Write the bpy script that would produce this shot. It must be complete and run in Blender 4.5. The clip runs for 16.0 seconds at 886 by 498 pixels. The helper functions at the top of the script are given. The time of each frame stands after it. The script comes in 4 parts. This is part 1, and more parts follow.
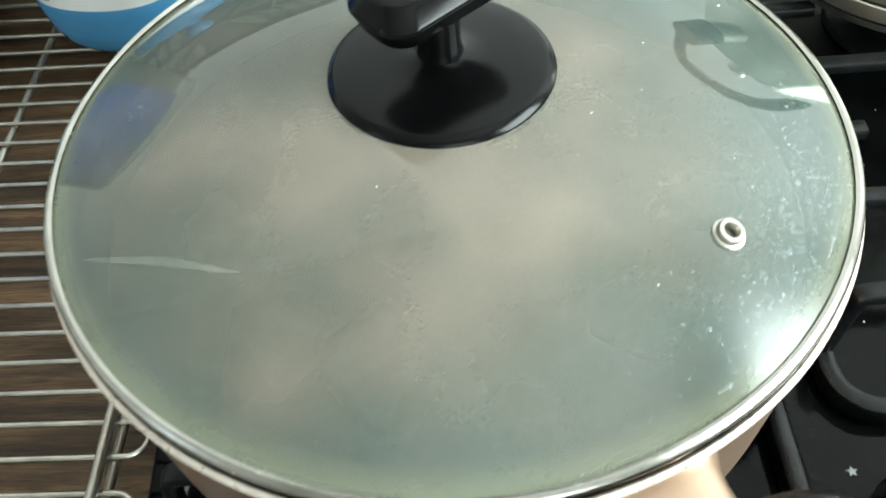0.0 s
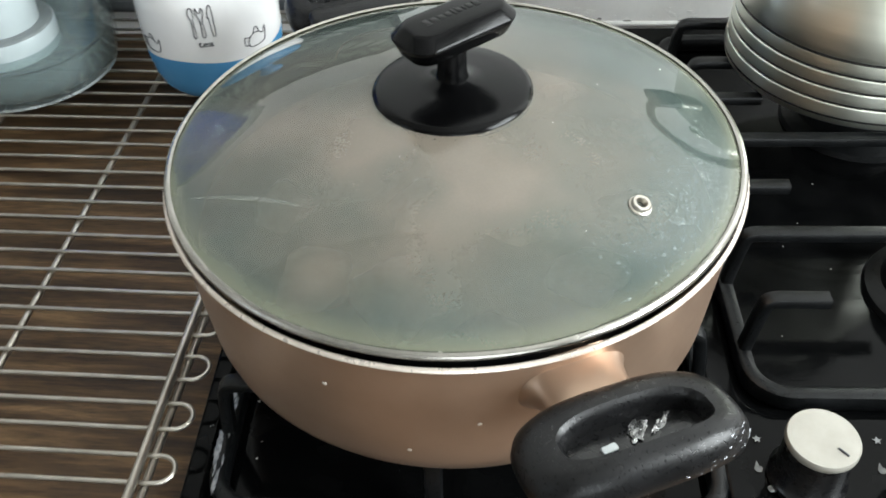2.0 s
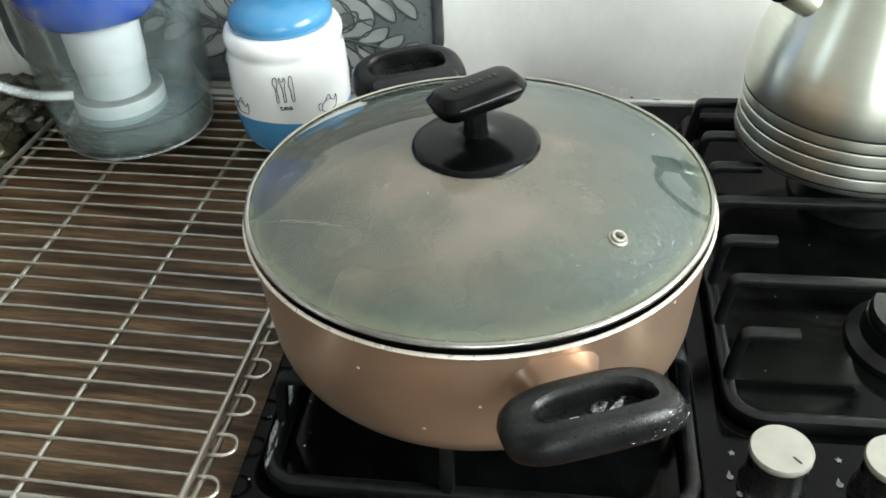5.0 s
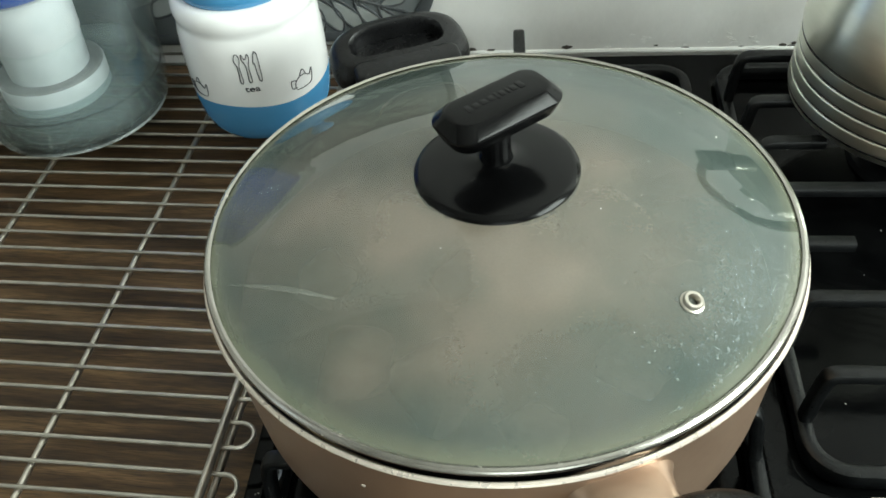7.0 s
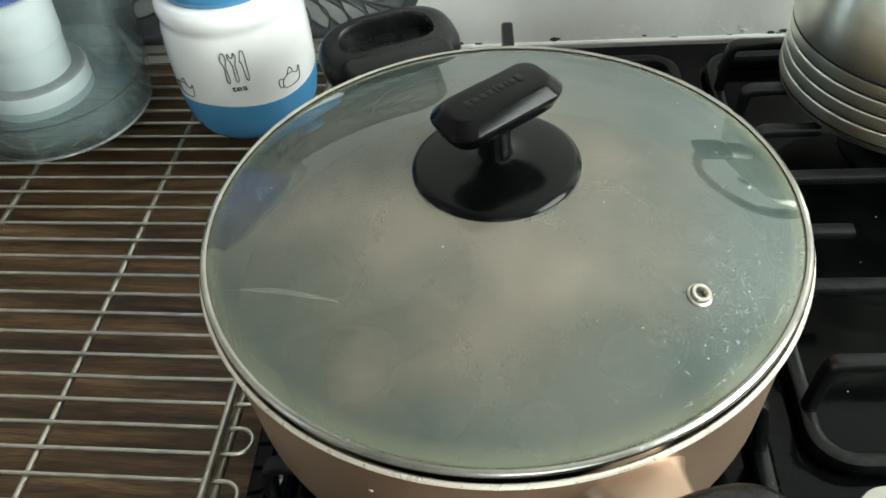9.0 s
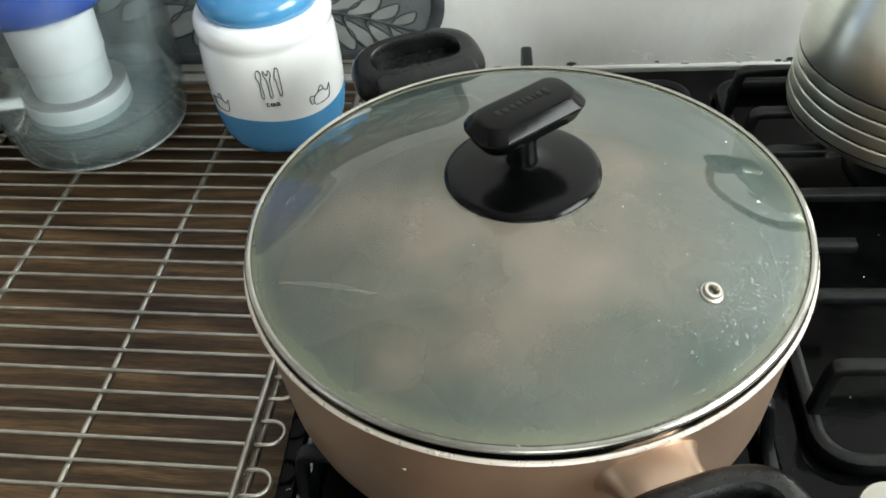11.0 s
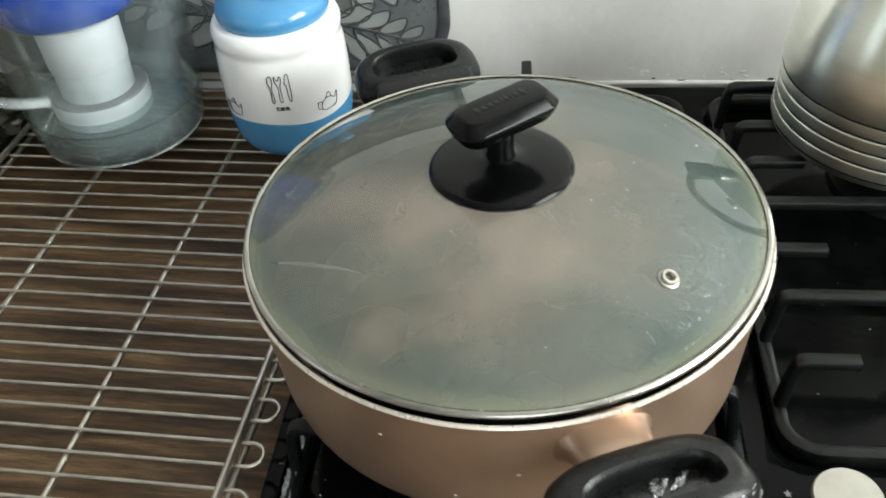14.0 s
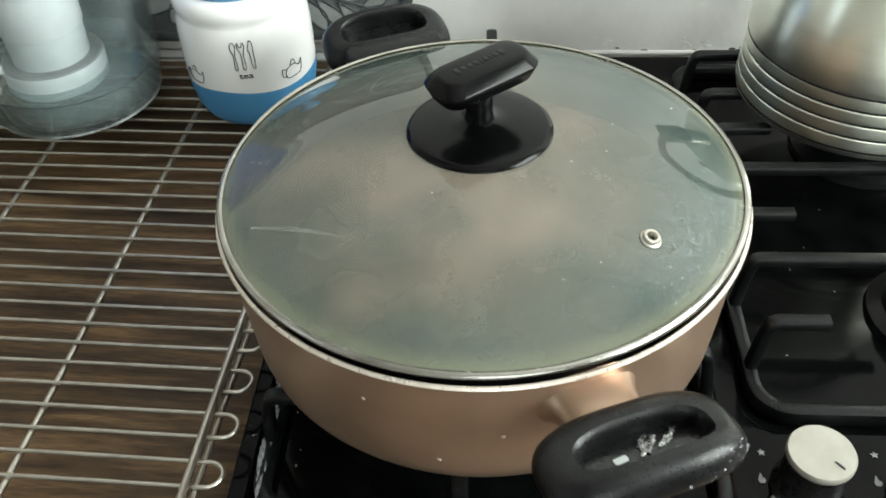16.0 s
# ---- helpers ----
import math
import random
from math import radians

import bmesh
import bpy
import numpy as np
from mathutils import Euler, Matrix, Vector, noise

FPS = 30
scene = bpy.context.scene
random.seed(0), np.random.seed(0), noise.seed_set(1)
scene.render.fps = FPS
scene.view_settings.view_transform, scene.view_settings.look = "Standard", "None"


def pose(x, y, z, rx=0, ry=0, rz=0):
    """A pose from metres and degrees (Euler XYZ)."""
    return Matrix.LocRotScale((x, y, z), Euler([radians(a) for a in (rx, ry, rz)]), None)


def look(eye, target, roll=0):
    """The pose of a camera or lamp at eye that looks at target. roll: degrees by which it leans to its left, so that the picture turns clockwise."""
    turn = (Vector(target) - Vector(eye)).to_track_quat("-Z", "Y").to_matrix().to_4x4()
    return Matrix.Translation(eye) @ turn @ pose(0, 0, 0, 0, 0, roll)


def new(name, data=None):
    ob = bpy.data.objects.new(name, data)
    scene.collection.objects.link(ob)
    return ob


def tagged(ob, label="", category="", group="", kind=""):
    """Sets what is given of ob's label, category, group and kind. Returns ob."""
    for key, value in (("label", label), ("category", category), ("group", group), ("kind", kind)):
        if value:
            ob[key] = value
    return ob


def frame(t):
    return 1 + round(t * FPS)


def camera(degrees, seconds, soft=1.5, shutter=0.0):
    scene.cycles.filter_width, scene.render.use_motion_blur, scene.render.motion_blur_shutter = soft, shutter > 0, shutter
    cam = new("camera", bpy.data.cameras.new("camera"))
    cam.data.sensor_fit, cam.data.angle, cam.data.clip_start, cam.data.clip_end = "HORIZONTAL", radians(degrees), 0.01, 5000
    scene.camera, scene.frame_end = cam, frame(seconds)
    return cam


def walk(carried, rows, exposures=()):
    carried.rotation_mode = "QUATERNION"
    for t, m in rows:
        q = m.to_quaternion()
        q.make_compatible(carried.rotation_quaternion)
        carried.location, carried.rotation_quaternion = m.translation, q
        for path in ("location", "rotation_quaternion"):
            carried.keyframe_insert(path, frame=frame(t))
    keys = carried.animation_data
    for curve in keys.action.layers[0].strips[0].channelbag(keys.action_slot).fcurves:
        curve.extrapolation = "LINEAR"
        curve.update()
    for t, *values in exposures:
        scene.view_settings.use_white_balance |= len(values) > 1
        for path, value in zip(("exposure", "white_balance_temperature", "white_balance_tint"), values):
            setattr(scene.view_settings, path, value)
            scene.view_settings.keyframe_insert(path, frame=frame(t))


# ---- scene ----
cam = camera(52.61, 16.0, soft=1.6, shutter=0.5)
# seconds, eye in metres, turn in degrees
PATH = [
    (0.0, 0.0096, -0.2223, 0.3503, 38.70, 3.16, -0.29),
    (0.5, -0.0163, -0.2559, 0.3544, 41.28, 2.76, -3.17),
    (1.0, -0.0196, -0.2878, 0.3685, 44.40, 3.07, -1.15),
    (1.5, 0.0064, -0.3176, 0.3865, 45.89, 1.84, 1.29),
    (2.0, 0.0276, -0.3435, 0.3909, 46.63, 1.49, 4.34),
    (2.5, 0.0368, -0.3660, 0.3926, 47.91, 1.82, 8.03),
    (3.0, 0.0415, -0.3690, 0.3926, 47.68, 2.49, 8.72),
    (3.5, 0.0463, -0.3838, 0.3955, 48.08, 2.47, 9.72),
    (4.0, 0.0481, -0.3974, 0.4061, 49.02, 3.10, 10.17),
    (4.5, 0.0598, -0.4254, 0.4291, 51.77, 3.54, 9.79),
    (4.7, 0.0661, -0.4347, 0.4304, 52.11, 2.54, 9.63),
    (6.8, 0.0353, -0.3038, 0.4184, 45.65, 4.18, 7.06),
    (7.0, 0.0315, -0.3016, 0.4164, 45.34, 4.08, 7.02),
    (7.5, 0.0251, -0.2990, 0.4172, 45.27, 4.19, 6.00),
    (8.0, 0.0236, -0.2958, 0.4144, 45.04, 4.16, 5.31),
    (8.5, 0.0232, -0.2958, 0.4133, 44.87, 4.35, 5.21),
    (10.8, 0.0177, -0.3226, 0.4218, 46.14, 3.82, 5.95),
    (11.0, 0.0158, -0.3275, 0.4245, 46.85, 3.88, 6.14),
    (11.5, 0.0146, -0.3317, 0.4278, 47.23, 3.75, 6.13),
    (12.0, 0.0247, -0.3175, 0.4311, 47.43, 4.05, 4.91),
    (12.5, 0.0268, -0.3221, 0.4253, 46.83, 4.14, 4.80),
    (13.0, 0.0271, -0.3348, 0.4239, 47.32, 3.94, 5.94),
    (13.5, 0.0294, -0.3461, 0.4295, 47.66, 4.55, 7.99),
    (14.0, 0.0410, -0.3610, 0.4323, 48.53, 3.86, 8.24),
    (14.5, 0.0546, -0.3813, 0.4306, 48.49, 3.54, 8.10),
    (15.0, 0.0609, -0.3993, 0.4406, 49.08, 3.45, 8.76),
    (15.5, 0.0516, -0.3926, 0.4350, 48.18, 3.57, 7.54),
    (16.0, 0.0260, -0.3647, 0.4235, 47.15, 2.08, 5.45),
]
EXPOSURES = [(0.0, 0.48, 6350, 4), (0.5, 0.51, 6350, 7), (1.0, 0.45, 6350, 10), (1.5, 0.27, 6400, 15), (2.0, 0.14, 6450, 14), (3.0, 0.12, 6550, 13), (4.5, 0.07, 6550, 11), (7.0, -0.14, 6650, 4),
             (8.5, -0.14, 6650, 5), (11.0, -0.12, 6650, 11), (14.0, -0.07, 6700, 12), (16.0, -0.02, 6700, 9)]
walk(cam, [(t, pose(x, y, z, rx, ry, rz)) for t, x, y, z, rx, ry, rz in PATH], EXPOSURES)

# ---- world and light: a kitchen lit by one window beside the hob ----
world = bpy.data.worlds.new("world")
scene.world = world
world.use_nodes = True
wn = world.node_tree
sky = wn.nodes.new("ShaderNodeTexSky")
sky.sky_type, sky.sun_disc = "NISHITA", False
sky.sun_elevation, sky.sun_rotation = radians(35), radians(60)
wn.nodes["Background"].inputs["Strength"].default_value = 0.12
wn.links.new(sky.outputs["Color"], wn.nodes["Background"].inputs["Color"])


def area_lamp(name, eye, target, width, height, watts, colour):
    data = bpy.data.lights.new(name, "AREA")
    data.shape, data.size, data.size_y, data.energy, data.color = "RECTANGLE", width, height, watts, colour
    ob = new(name, data)
    ob.matrix_world = look(eye, target)
    return ob


SOUTH_X, SOUTH_Z = (0.00, 0.90), (0.15, 1.20)    # the window behind the camera
EAST_Y, EAST_Z = (-0.88, 0.12), (0.40, 1.28)       # a window at the right-hand side
WEST_Y, WEST_Z = (-1.00, -0.60), (0.25, 1.25)       # a narrow one at the other side
DAY = (0.915, 1.0, 0.975)
area_lamp("window_light", (0.45, -1.67, 0.675), (0.45, 0.0, 0.675), 0.88, 1.03, 12.0, DAY)
area_lamp("east_window_light", (1.27, -0.38, 0.84), (0.0, -0.38, 0.84), 0.98, 0.86, 71.0, DAY)
area_lamp("west_window_light", (-1.57, -0.80, 0.75), (0.0, -0.80, 0.75), 0.38, 0.98, 1.5, DAY)


# ---- materials ----
def nodes_of(name):
    mat = bpy.data.materials.new(name)
    mat.use_nodes = True
    return mat, mat.node_tree.nodes, mat.node_tree.links, mat.node_tree.nodes["Principled BSDF"]


def surface(name, a, b, rough=(0.4, 0.5), metal=0.0, scale=30.0, stretch=(1, 1, 1), bump=0.0, bump_scale=200.0,
            detail=6.0, coat=0.0, spec=0.5, contrast=(0.35, 0.65)):
    """Two colours mixed by noise, with a second, finer noise for relief and gloss."""
    mat, n, l, p = nodes_of(name)
    tc = n.new("ShaderNodeTexCoord")
    mp = n.new("ShaderNodeMapping")
    mp.inputs["Scale"].default_value = stretch
    l.new(tc.outputs["Object"], mp.inputs["Vector"])
    big = n.new("ShaderNodeTexNoise")
    big.inputs["Scale"].default_value, big.inputs["Detail"].default_value = scale, detail
    l.new(mp.outputs["Vector"], big.inputs["Vector"])
    ramp = n.new("ShaderNodeValToRGB")
    ramp.color_ramp.elements[0].position, ramp.color_ramp.elements[1].position = contrast
    ramp.color_ramp.elements[0].color, ramp.color_ramp.elements[1].color = (*a, 1), (*b, 1)
    l.new(big.outputs["Fac"], ramp.inputs["Fac"])
    l.new(ramp.outputs["Color"], p.inputs["Base Color"])
    fine = n.new("ShaderNodeTexNoise")
    fine.inputs["Scale"].default_value, fine.inputs["Detail"].default_value = bump_scale, 4.0
    l.new(mp.outputs["Vector"], fine.inputs["Vector"])
    mr = n.new("ShaderNodeMapRange")
    mr.inputs["To Min"].default_value, mr.inputs["To Max"].default_value = rough
    mr.inputs["From Min"].default_value, mr.inputs["From Max"].default_value = 0.3, 0.7
    l.new(fine.outputs["Fac"], mr.inputs["Value"])
    l.new(mr.outputs["Result"], p.inputs["Roughness"])
    p.inputs["Metallic"].default_value = metal
    p.inputs["Specular IOR Level"].default_value = spec
    p.inputs["Coat Weight"].default_value = coat
    p.inputs["Coat Roughness"].default_value = 0.08
    if bump:
        bm = n.new("ShaderNodeBump")
        bm.inputs["Strength"].default_value, bm.inputs["Distance"].default_value = bump, 0.002
        l.new(fine.outputs["Fac"], bm.inputs["Height"])
        l.new(bm.outputs["Normal"], p.inputs["Normal"])
    return mat


def clear(name, tint, gloss_rough=0.05, veil=0.0, veil_colour=(0.7, 0.75, 0.75), edge=0.25, patches=0.0):
    """A thin clear plastic or water: see-through, with a gloss that grows towards the edge and a little cloudiness."""
    mat, n, l, p = nodes_of(name)
    out = n["Material Output"]
    tr = n.new("ShaderNodeBsdfTransparent")
    tr.inputs["Color"].default_value = (*tint, 1)
    gl = n.new("ShaderNodeBsdfGlossy")
    gl.inputs["Roughness"].default_value = gloss_rough
    lw = n.new("ShaderNodeLayerWeight")
    lw.inputs["Blend"].default_value = edge
    mix = n.new("ShaderNodeMixShader")
    cap = n.new("ShaderNodeMath")
    cap.operation = "MINIMUM"
    cap.inputs[1].default_value = 0.3
    l.new(lw.outputs["Fresnel"], cap.inputs[0])
    l.new(cap.outputs["Value"], mix.inputs["Fac"])
    p.inputs["Base Color"].default_value = (*veil_colour, 1)
    p.inputs["Roughness"].default_value = 0.3
    body = n.new("ShaderNodeMixShader")
    if patches:
        tc = n.new("ShaderNodeTexCoord")
        no = n.new("ShaderNodeTexNoise")
        no.inputs["Scale"].default_value, no.inputs["Detail"].default_value = 22.0, 5.0
        l.new(tc.outputs["Object"], no.inputs["Vector"])
        mr = n.new("ShaderNodeMapRange")
        mr.inputs["From Min"].default_value, mr.inputs["From Max"].default_value = 0.35, 0.65
        mr.inputs["To Min"].default_value, mr.inputs["To Max"].default_value = veil - patches, veil + patches
        l.new(no.outputs["Fac"], mr.inputs["Value"])
        l.new(mr.outputs["Result"], body.inputs["Fac"])
    else:
        body.inputs["Fac"].default_value = veil
    l.new(tr.outputs["BSDF"], body.inputs[1])
    l.new(p.outputs["BSDF"], body.inputs[2])
    l.new(body.outputs["Shader"], mix.inputs[1])
    l.new(gl.outputs["BSDF"], mix.inputs[2])
    l.new(mix.outputs["Shader"], out.inputs["Surface"])
    return mat


def wood(name):
    mat, n, l, p = nodes_of(name)
    tc = n.new("ShaderNodeTexCoord")
    mp = n.new("ShaderNodeMapping")
    mp.inputs["Scale"].default_value = (1.3, 20.0, 5.0)
    l.new(tc.outputs["Object"], mp.inputs["Vector"])
    warp = n.new("ShaderNodeTexNoise")
    warp.inputs["Scale"].default_value, warp.inputs["Detail"].default_value = 3.0, 3.0
    l.new(tc.outputs["Object"], warp.inputs["Vector"])
    add = n.new("ShaderNodeVectorMath")
    add.operation = "MULTIPLY_ADD"
    add.inputs[1].default_value = (0.3, 0.9, 0.3)
    l.new(warp.outputs["Color"], add.inputs[0])
    l.new(mp.outputs["Vector"], add.inputs[2])
    streak = n.new("ShaderNodeTexNoise")
    streak.inputs["Scale"].default_value, streak.inputs["Detail"].default_value, streak.inputs["Roughness"].default_value = 5.0, 8.0, 0.65
    l.new(add.outputs["Vector"], streak.inputs["Vector"])
    ramp = n.new("ShaderNodeValToRGB")
    ramp.color_ramp.elements[0].position, ramp.color_ramp.elements[1].position = 0.33, 0.70
    ramp.color_ramp.elements[0].color, ramp.color_ramp.elements[1].color = (0.016, 0.0075, 0.0036, 1), (0.205, 0.121, 0.059, 1)
    mid = ramp.color_ramp.elements.new(0.5)
    mid.color = (0.077, 0.043, 0.0200, 1)
    l.new(streak.outputs["Fac"], ramp.inputs["Fac"])
    pores = n.new("ShaderNodeTexNoise")
    pores.inputs["Scale"].default_value, pores.inputs["Detail"].default_value = 60.0, 3.0
    l.new(mp.outputs["Vector"], pores.inputs["Vector"])
    pr = n.new("ShaderNodeMapRange")
    pr.inputs["From Min"].default_value, pr.inputs["From Max"].default_value = 0.3, 0.55
    pr.inputs["To Min"].default_value, pr.inputs["To Max"].default_value = 0.38, 1.05
    l.new(pores.outputs["Fac"], pr.inputs["Value"])
    mul = n.new("ShaderNodeMix")
    mul.data_type, mul.blend_type = "RGBA", "MULTIPLY"
    mul.inputs["Factor"].default_value = 1.0
    l.new(ramp.outputs["Color"], mul.inputs["A"])
    l.new(pr.outputs["Result"], mul.inputs["B"])
    l.new(mul.outputs["Result"], p.inputs["Base Color"])
    p.inputs["Roughness"].default_value = 0.5
    p.inputs["Specular IOR Level"].default_value = 0.3
    bm = n.new("ShaderNodeBump")
    bm.inputs["Strength"].default_value, bm.inputs["Distance"].default_value = 0.15, 0.001
    l.new(pores.outputs["Fac"], bm.inputs["Height"])
    l.new(bm.outputs["Normal"], p.inputs["Normal"])
    return mat


def plaster(name):
    """White painted plaster with trowel lumps and flaking near the bottom."""
    mat, n, l, p = nodes_of(name)
    tc = n.new("ShaderNodeTexCoord")
    a = n.new("ShaderNodeTexNoise")
    a.inputs["Scale"].default_value, a.inputs["Detail"].default_value = 14.0, 6.0
    b = n.new("ShaderNodeTexNoise")
    b.inputs["Scale"].default_value, b.inputs["Detail"].default_value = 95.0, 5.0
    for t in (a, b):
        l.new(tc.outputs["Object"], t.inputs["Vector"])
    ramp = n.new("ShaderNodeValToRGB")
    ramp.color_ramp.elements[0].position, ramp.color_ramp.elements[1].position = 0.3, 0.7
    ramp.color_ramp.elements[0].color, ramp.color_ramp.elements[1].color = (0.74, 0.725, 0.705, 1), (0.86, 0.85, 0.83, 1)
    l.new(a.outputs["Fac"], ramp.inputs["Fac"])
    l.new(ramp.outputs["Color"], p.inputs["Base Color"])
    p.inputs["Roughness"].default_value = 0.55
    add = n.new("ShaderNodeMath")
    add.operation = "MULTIPLY_ADD"
    add.inputs[1].default_value = 0.22
    l.new(b.outputs["Fac"], add.inputs[0])
    l.new(a.outputs["Fac"], add.inputs[2])
    bm = n.new("ShaderNodeBump")
    bm.inputs["Strength"].default_value, bm.inputs["Distance"].default_value = 0.38, 0.005
    l.new(add.outputs["Value"], bm.inputs["Height"])
    l.new(bm.outputs["Normal"], p.inputs["Normal"])
    return mat


def fogged_glass(name):
    """Lid glass with breath-like condensation under it: cloudy, greenish, thinner in patches."""
    mat, n, l, p = nodes_of(name)
    out = n["Material Output"]
    tc = n.new("ShaderNodeTexCoord")
    no = n.new("ShaderNodeTexNoise")
    no.inputs["Scale"].default_value, no.inputs["Detail"].default_value, no.inputs["Distortion"].default_value = 17.0, 3.0, 0.6
    l.new(tc.outputs["Object"], no.inputs["Vector"])
    fine = n.new("ShaderNodeTexNoise")
    fine.inputs["Scale"].default_value, fine.inputs["Detail"].default_value = 900.0, 3.0
    l.new(tc.outputs["Object"], fine.inputs["Vector"])
    mr = n.new("ShaderNodeMapRange")
    mr.inputs["From Min"].default_value, mr.inputs["From Max"].default_value = 0.3, 0.7
    mr.inputs["To Min"].default_value, mr.inputs["To Max"].default_value = 0.60, 0.76
    l.new(no.outputs["Fac"], mr.inputs["Value"])
    grain = n.new("ShaderNodeMath")
    grain.operation = "MULTIPLY_ADD"
    grain.inputs[1].default_value = 0.12
    l.new(fine.outputs["Fac"], grain.inputs[0])
    l.new(mr.outputs["Result"], grain.inputs[2])
    blot = n.new("ShaderNodeTexNoise")
    blot.inputs["Scale"].default_value, blot.inputs["Detail"].default_value = 21.0, 2.5
    l.new(tc.outputs["Object"], blot.inputs["Vector"])
    dist = n.new("ShaderNodeVectorMath")
    dist.operation = "LENGTH"
    l.new(tc.outputs["Object"], dist.inputs[0])
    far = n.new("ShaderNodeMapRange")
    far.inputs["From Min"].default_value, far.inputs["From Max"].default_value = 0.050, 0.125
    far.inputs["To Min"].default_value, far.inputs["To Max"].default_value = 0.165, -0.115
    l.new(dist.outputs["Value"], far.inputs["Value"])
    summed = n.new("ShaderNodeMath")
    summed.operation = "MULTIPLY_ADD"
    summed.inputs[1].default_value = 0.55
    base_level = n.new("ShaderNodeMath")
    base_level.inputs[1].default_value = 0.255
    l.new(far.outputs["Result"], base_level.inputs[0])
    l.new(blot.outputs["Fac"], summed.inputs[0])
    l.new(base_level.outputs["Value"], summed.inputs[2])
    # paler to the left and front, balancing in colour the window's uneven light
    light_slant = n.new("ShaderNodeVectorMath")
    light_slant.operation = "DOT_PRODUCT"
    light_slant.inputs[1].default_value = (-0.75, -0.90, 0.0)
    l.new(tc.outputs["Object"], light_slant.inputs[0])
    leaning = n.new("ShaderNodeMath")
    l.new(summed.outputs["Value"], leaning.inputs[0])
    l.new(light_slant.outputs["Value"], leaning.inputs[1])
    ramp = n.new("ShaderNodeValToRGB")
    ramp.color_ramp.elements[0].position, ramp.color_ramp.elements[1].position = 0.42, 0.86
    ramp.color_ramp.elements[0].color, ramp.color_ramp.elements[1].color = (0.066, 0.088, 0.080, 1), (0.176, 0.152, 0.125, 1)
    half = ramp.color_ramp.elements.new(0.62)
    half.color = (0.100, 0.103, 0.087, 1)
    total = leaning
    # paler places over the larger pieces of food
    for x, y, z, r in ((-0.043, -0.035, 0.031, 0.034), (-0.004, -0.036, 0.031, 0.030), (-0.076, -0.020, 0.024, 0.030), (-0.042, -0.102, 0.013, 0.028),
                       (-0.012, -0.086, 0.021, 0.036), (0.022, -0.062, 0.026, 0.034), (0.045, 0.010, 0.030, 0.034)):
        gap = n.new("ShaderNodeVectorMath")
        gap.operation = "DISTANCE"
        gap.inputs[1].default_value = (x, y, z)
        l.new(tc.outputs["Object"], gap.inputs[0])
        fall = n.new("ShaderNodeMapRange")
        fall.interpolation_type = "SMOOTHSTEP"
        fall.inputs["From Max"].default_value = r
        fall.inputs["To Min"].default_value, fall.inputs["To Max"].default_value = 0.21, 0.0
        l.new(gap.outputs["Value"], fall.inputs["Value"])
        more = n.new("ShaderNodeMath")
        l.new(total.outputs["Value"], more.inputs[0])
        l.new(fall.outputs["Result"], more.inputs[1])
        total = more
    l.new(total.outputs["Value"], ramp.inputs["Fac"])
    edge = n.new("ShaderNodeMapRange")
    edge.inputs["From Min"].default_value, edge.inputs["From Max"].default_value = 0.1235, 0.1315
    l.new(dist.outputs["Value"], edge.inputs["Value"])
    tint = n.new("ShaderNodeMix")
    tint.data_type = "RGBA"
    tint.inputs["B"].default_value = (0.150, 0.159, 0.114, 1)
    l.new(edge.outputs["Result"], tint.inputs["Factor"])
    l.new(ramp.outputs["Color"], tint.inputs["A"])
    l.new(tint.outputs["Result"], p.inputs["Base Color"])
    p.inputs["Roughness"].default_value = 0.6
    p.inputs["Specular IOR Level"].default_value = 0.0
    # droplets scatter light sideways too, so the fog shades more evenly than the bare dome
    geo = n.new("ShaderNodeNewGeometry")
    soften = n.new("ShaderNodeVectorMath")
    soften.inputs[1].default_value = (0, 0, 1.1)
    l.new(geo.outputs["Normal"], soften.inputs[0])
    unit = n.new("ShaderNodeVectorMath")
    unit.operation = "NORMALIZE"
    l.new(soften.outputs["Vector"], unit.inputs[0])
    l.new(unit.outputs["Vector"], p.inputs["Normal"])
    tr = n.new("ShaderNodeBsdfTransparent")
    tr.inputs["Color"].default_value = (0.86, 0.93, 0.88, 1)
    mix = n.new("ShaderNodeMixShader")
    l.new(grain.outputs["Value"], mix.inputs["Fac"])
    l.new(tr.outputs["BSDF"], mix.inputs[1])
    l.new(p.outputs["BSDF"], mix.inputs[2])
    gl = n.new("ShaderNodeBsdfGlossy")
    # wet with fine droplets past the vent, so that the gloss is blurred there
    wet = n.new("ShaderNodeVectorMath")
    wet.operation = "DISTANCE"
    wet.inputs[1].default_value = (0.094, -0.070, 0.014)
    l.new(tc.outputs["Object"], wet.inputs[0])
    blur = n.new("ShaderNodeMapRange")
    blur.interpolation_type = "SMOOTHSTEP"
    blur.inputs["From Min"].default_value, blur.inputs["From Max"].default_value = 0.012, 0.066
    blur.inputs["To Min"].default_value, blur.inputs["To Max"].default_value = 0.24, 0.03
    l.new(wet.outputs["Value"], blur.inputs["Value"])
    l.new(blur.outputs["Result"], gl.inputs["Roughness"])
    fr = n.new("ShaderNodeFresnel")
    fr.inputs["IOR"].default_value = 1.52
    top = n.new("ShaderNodeMixShader")
    l.new(fr.outputs["Fac"], top.inputs["Fac"])
    l.new(mix.outputs["Shader"], top.inputs[1])
    l.new(gl.outputs["BSDF"], top.inputs[2])
    l.new(top.outputs["Shader"], out.inputs["Surface"])
    return mat


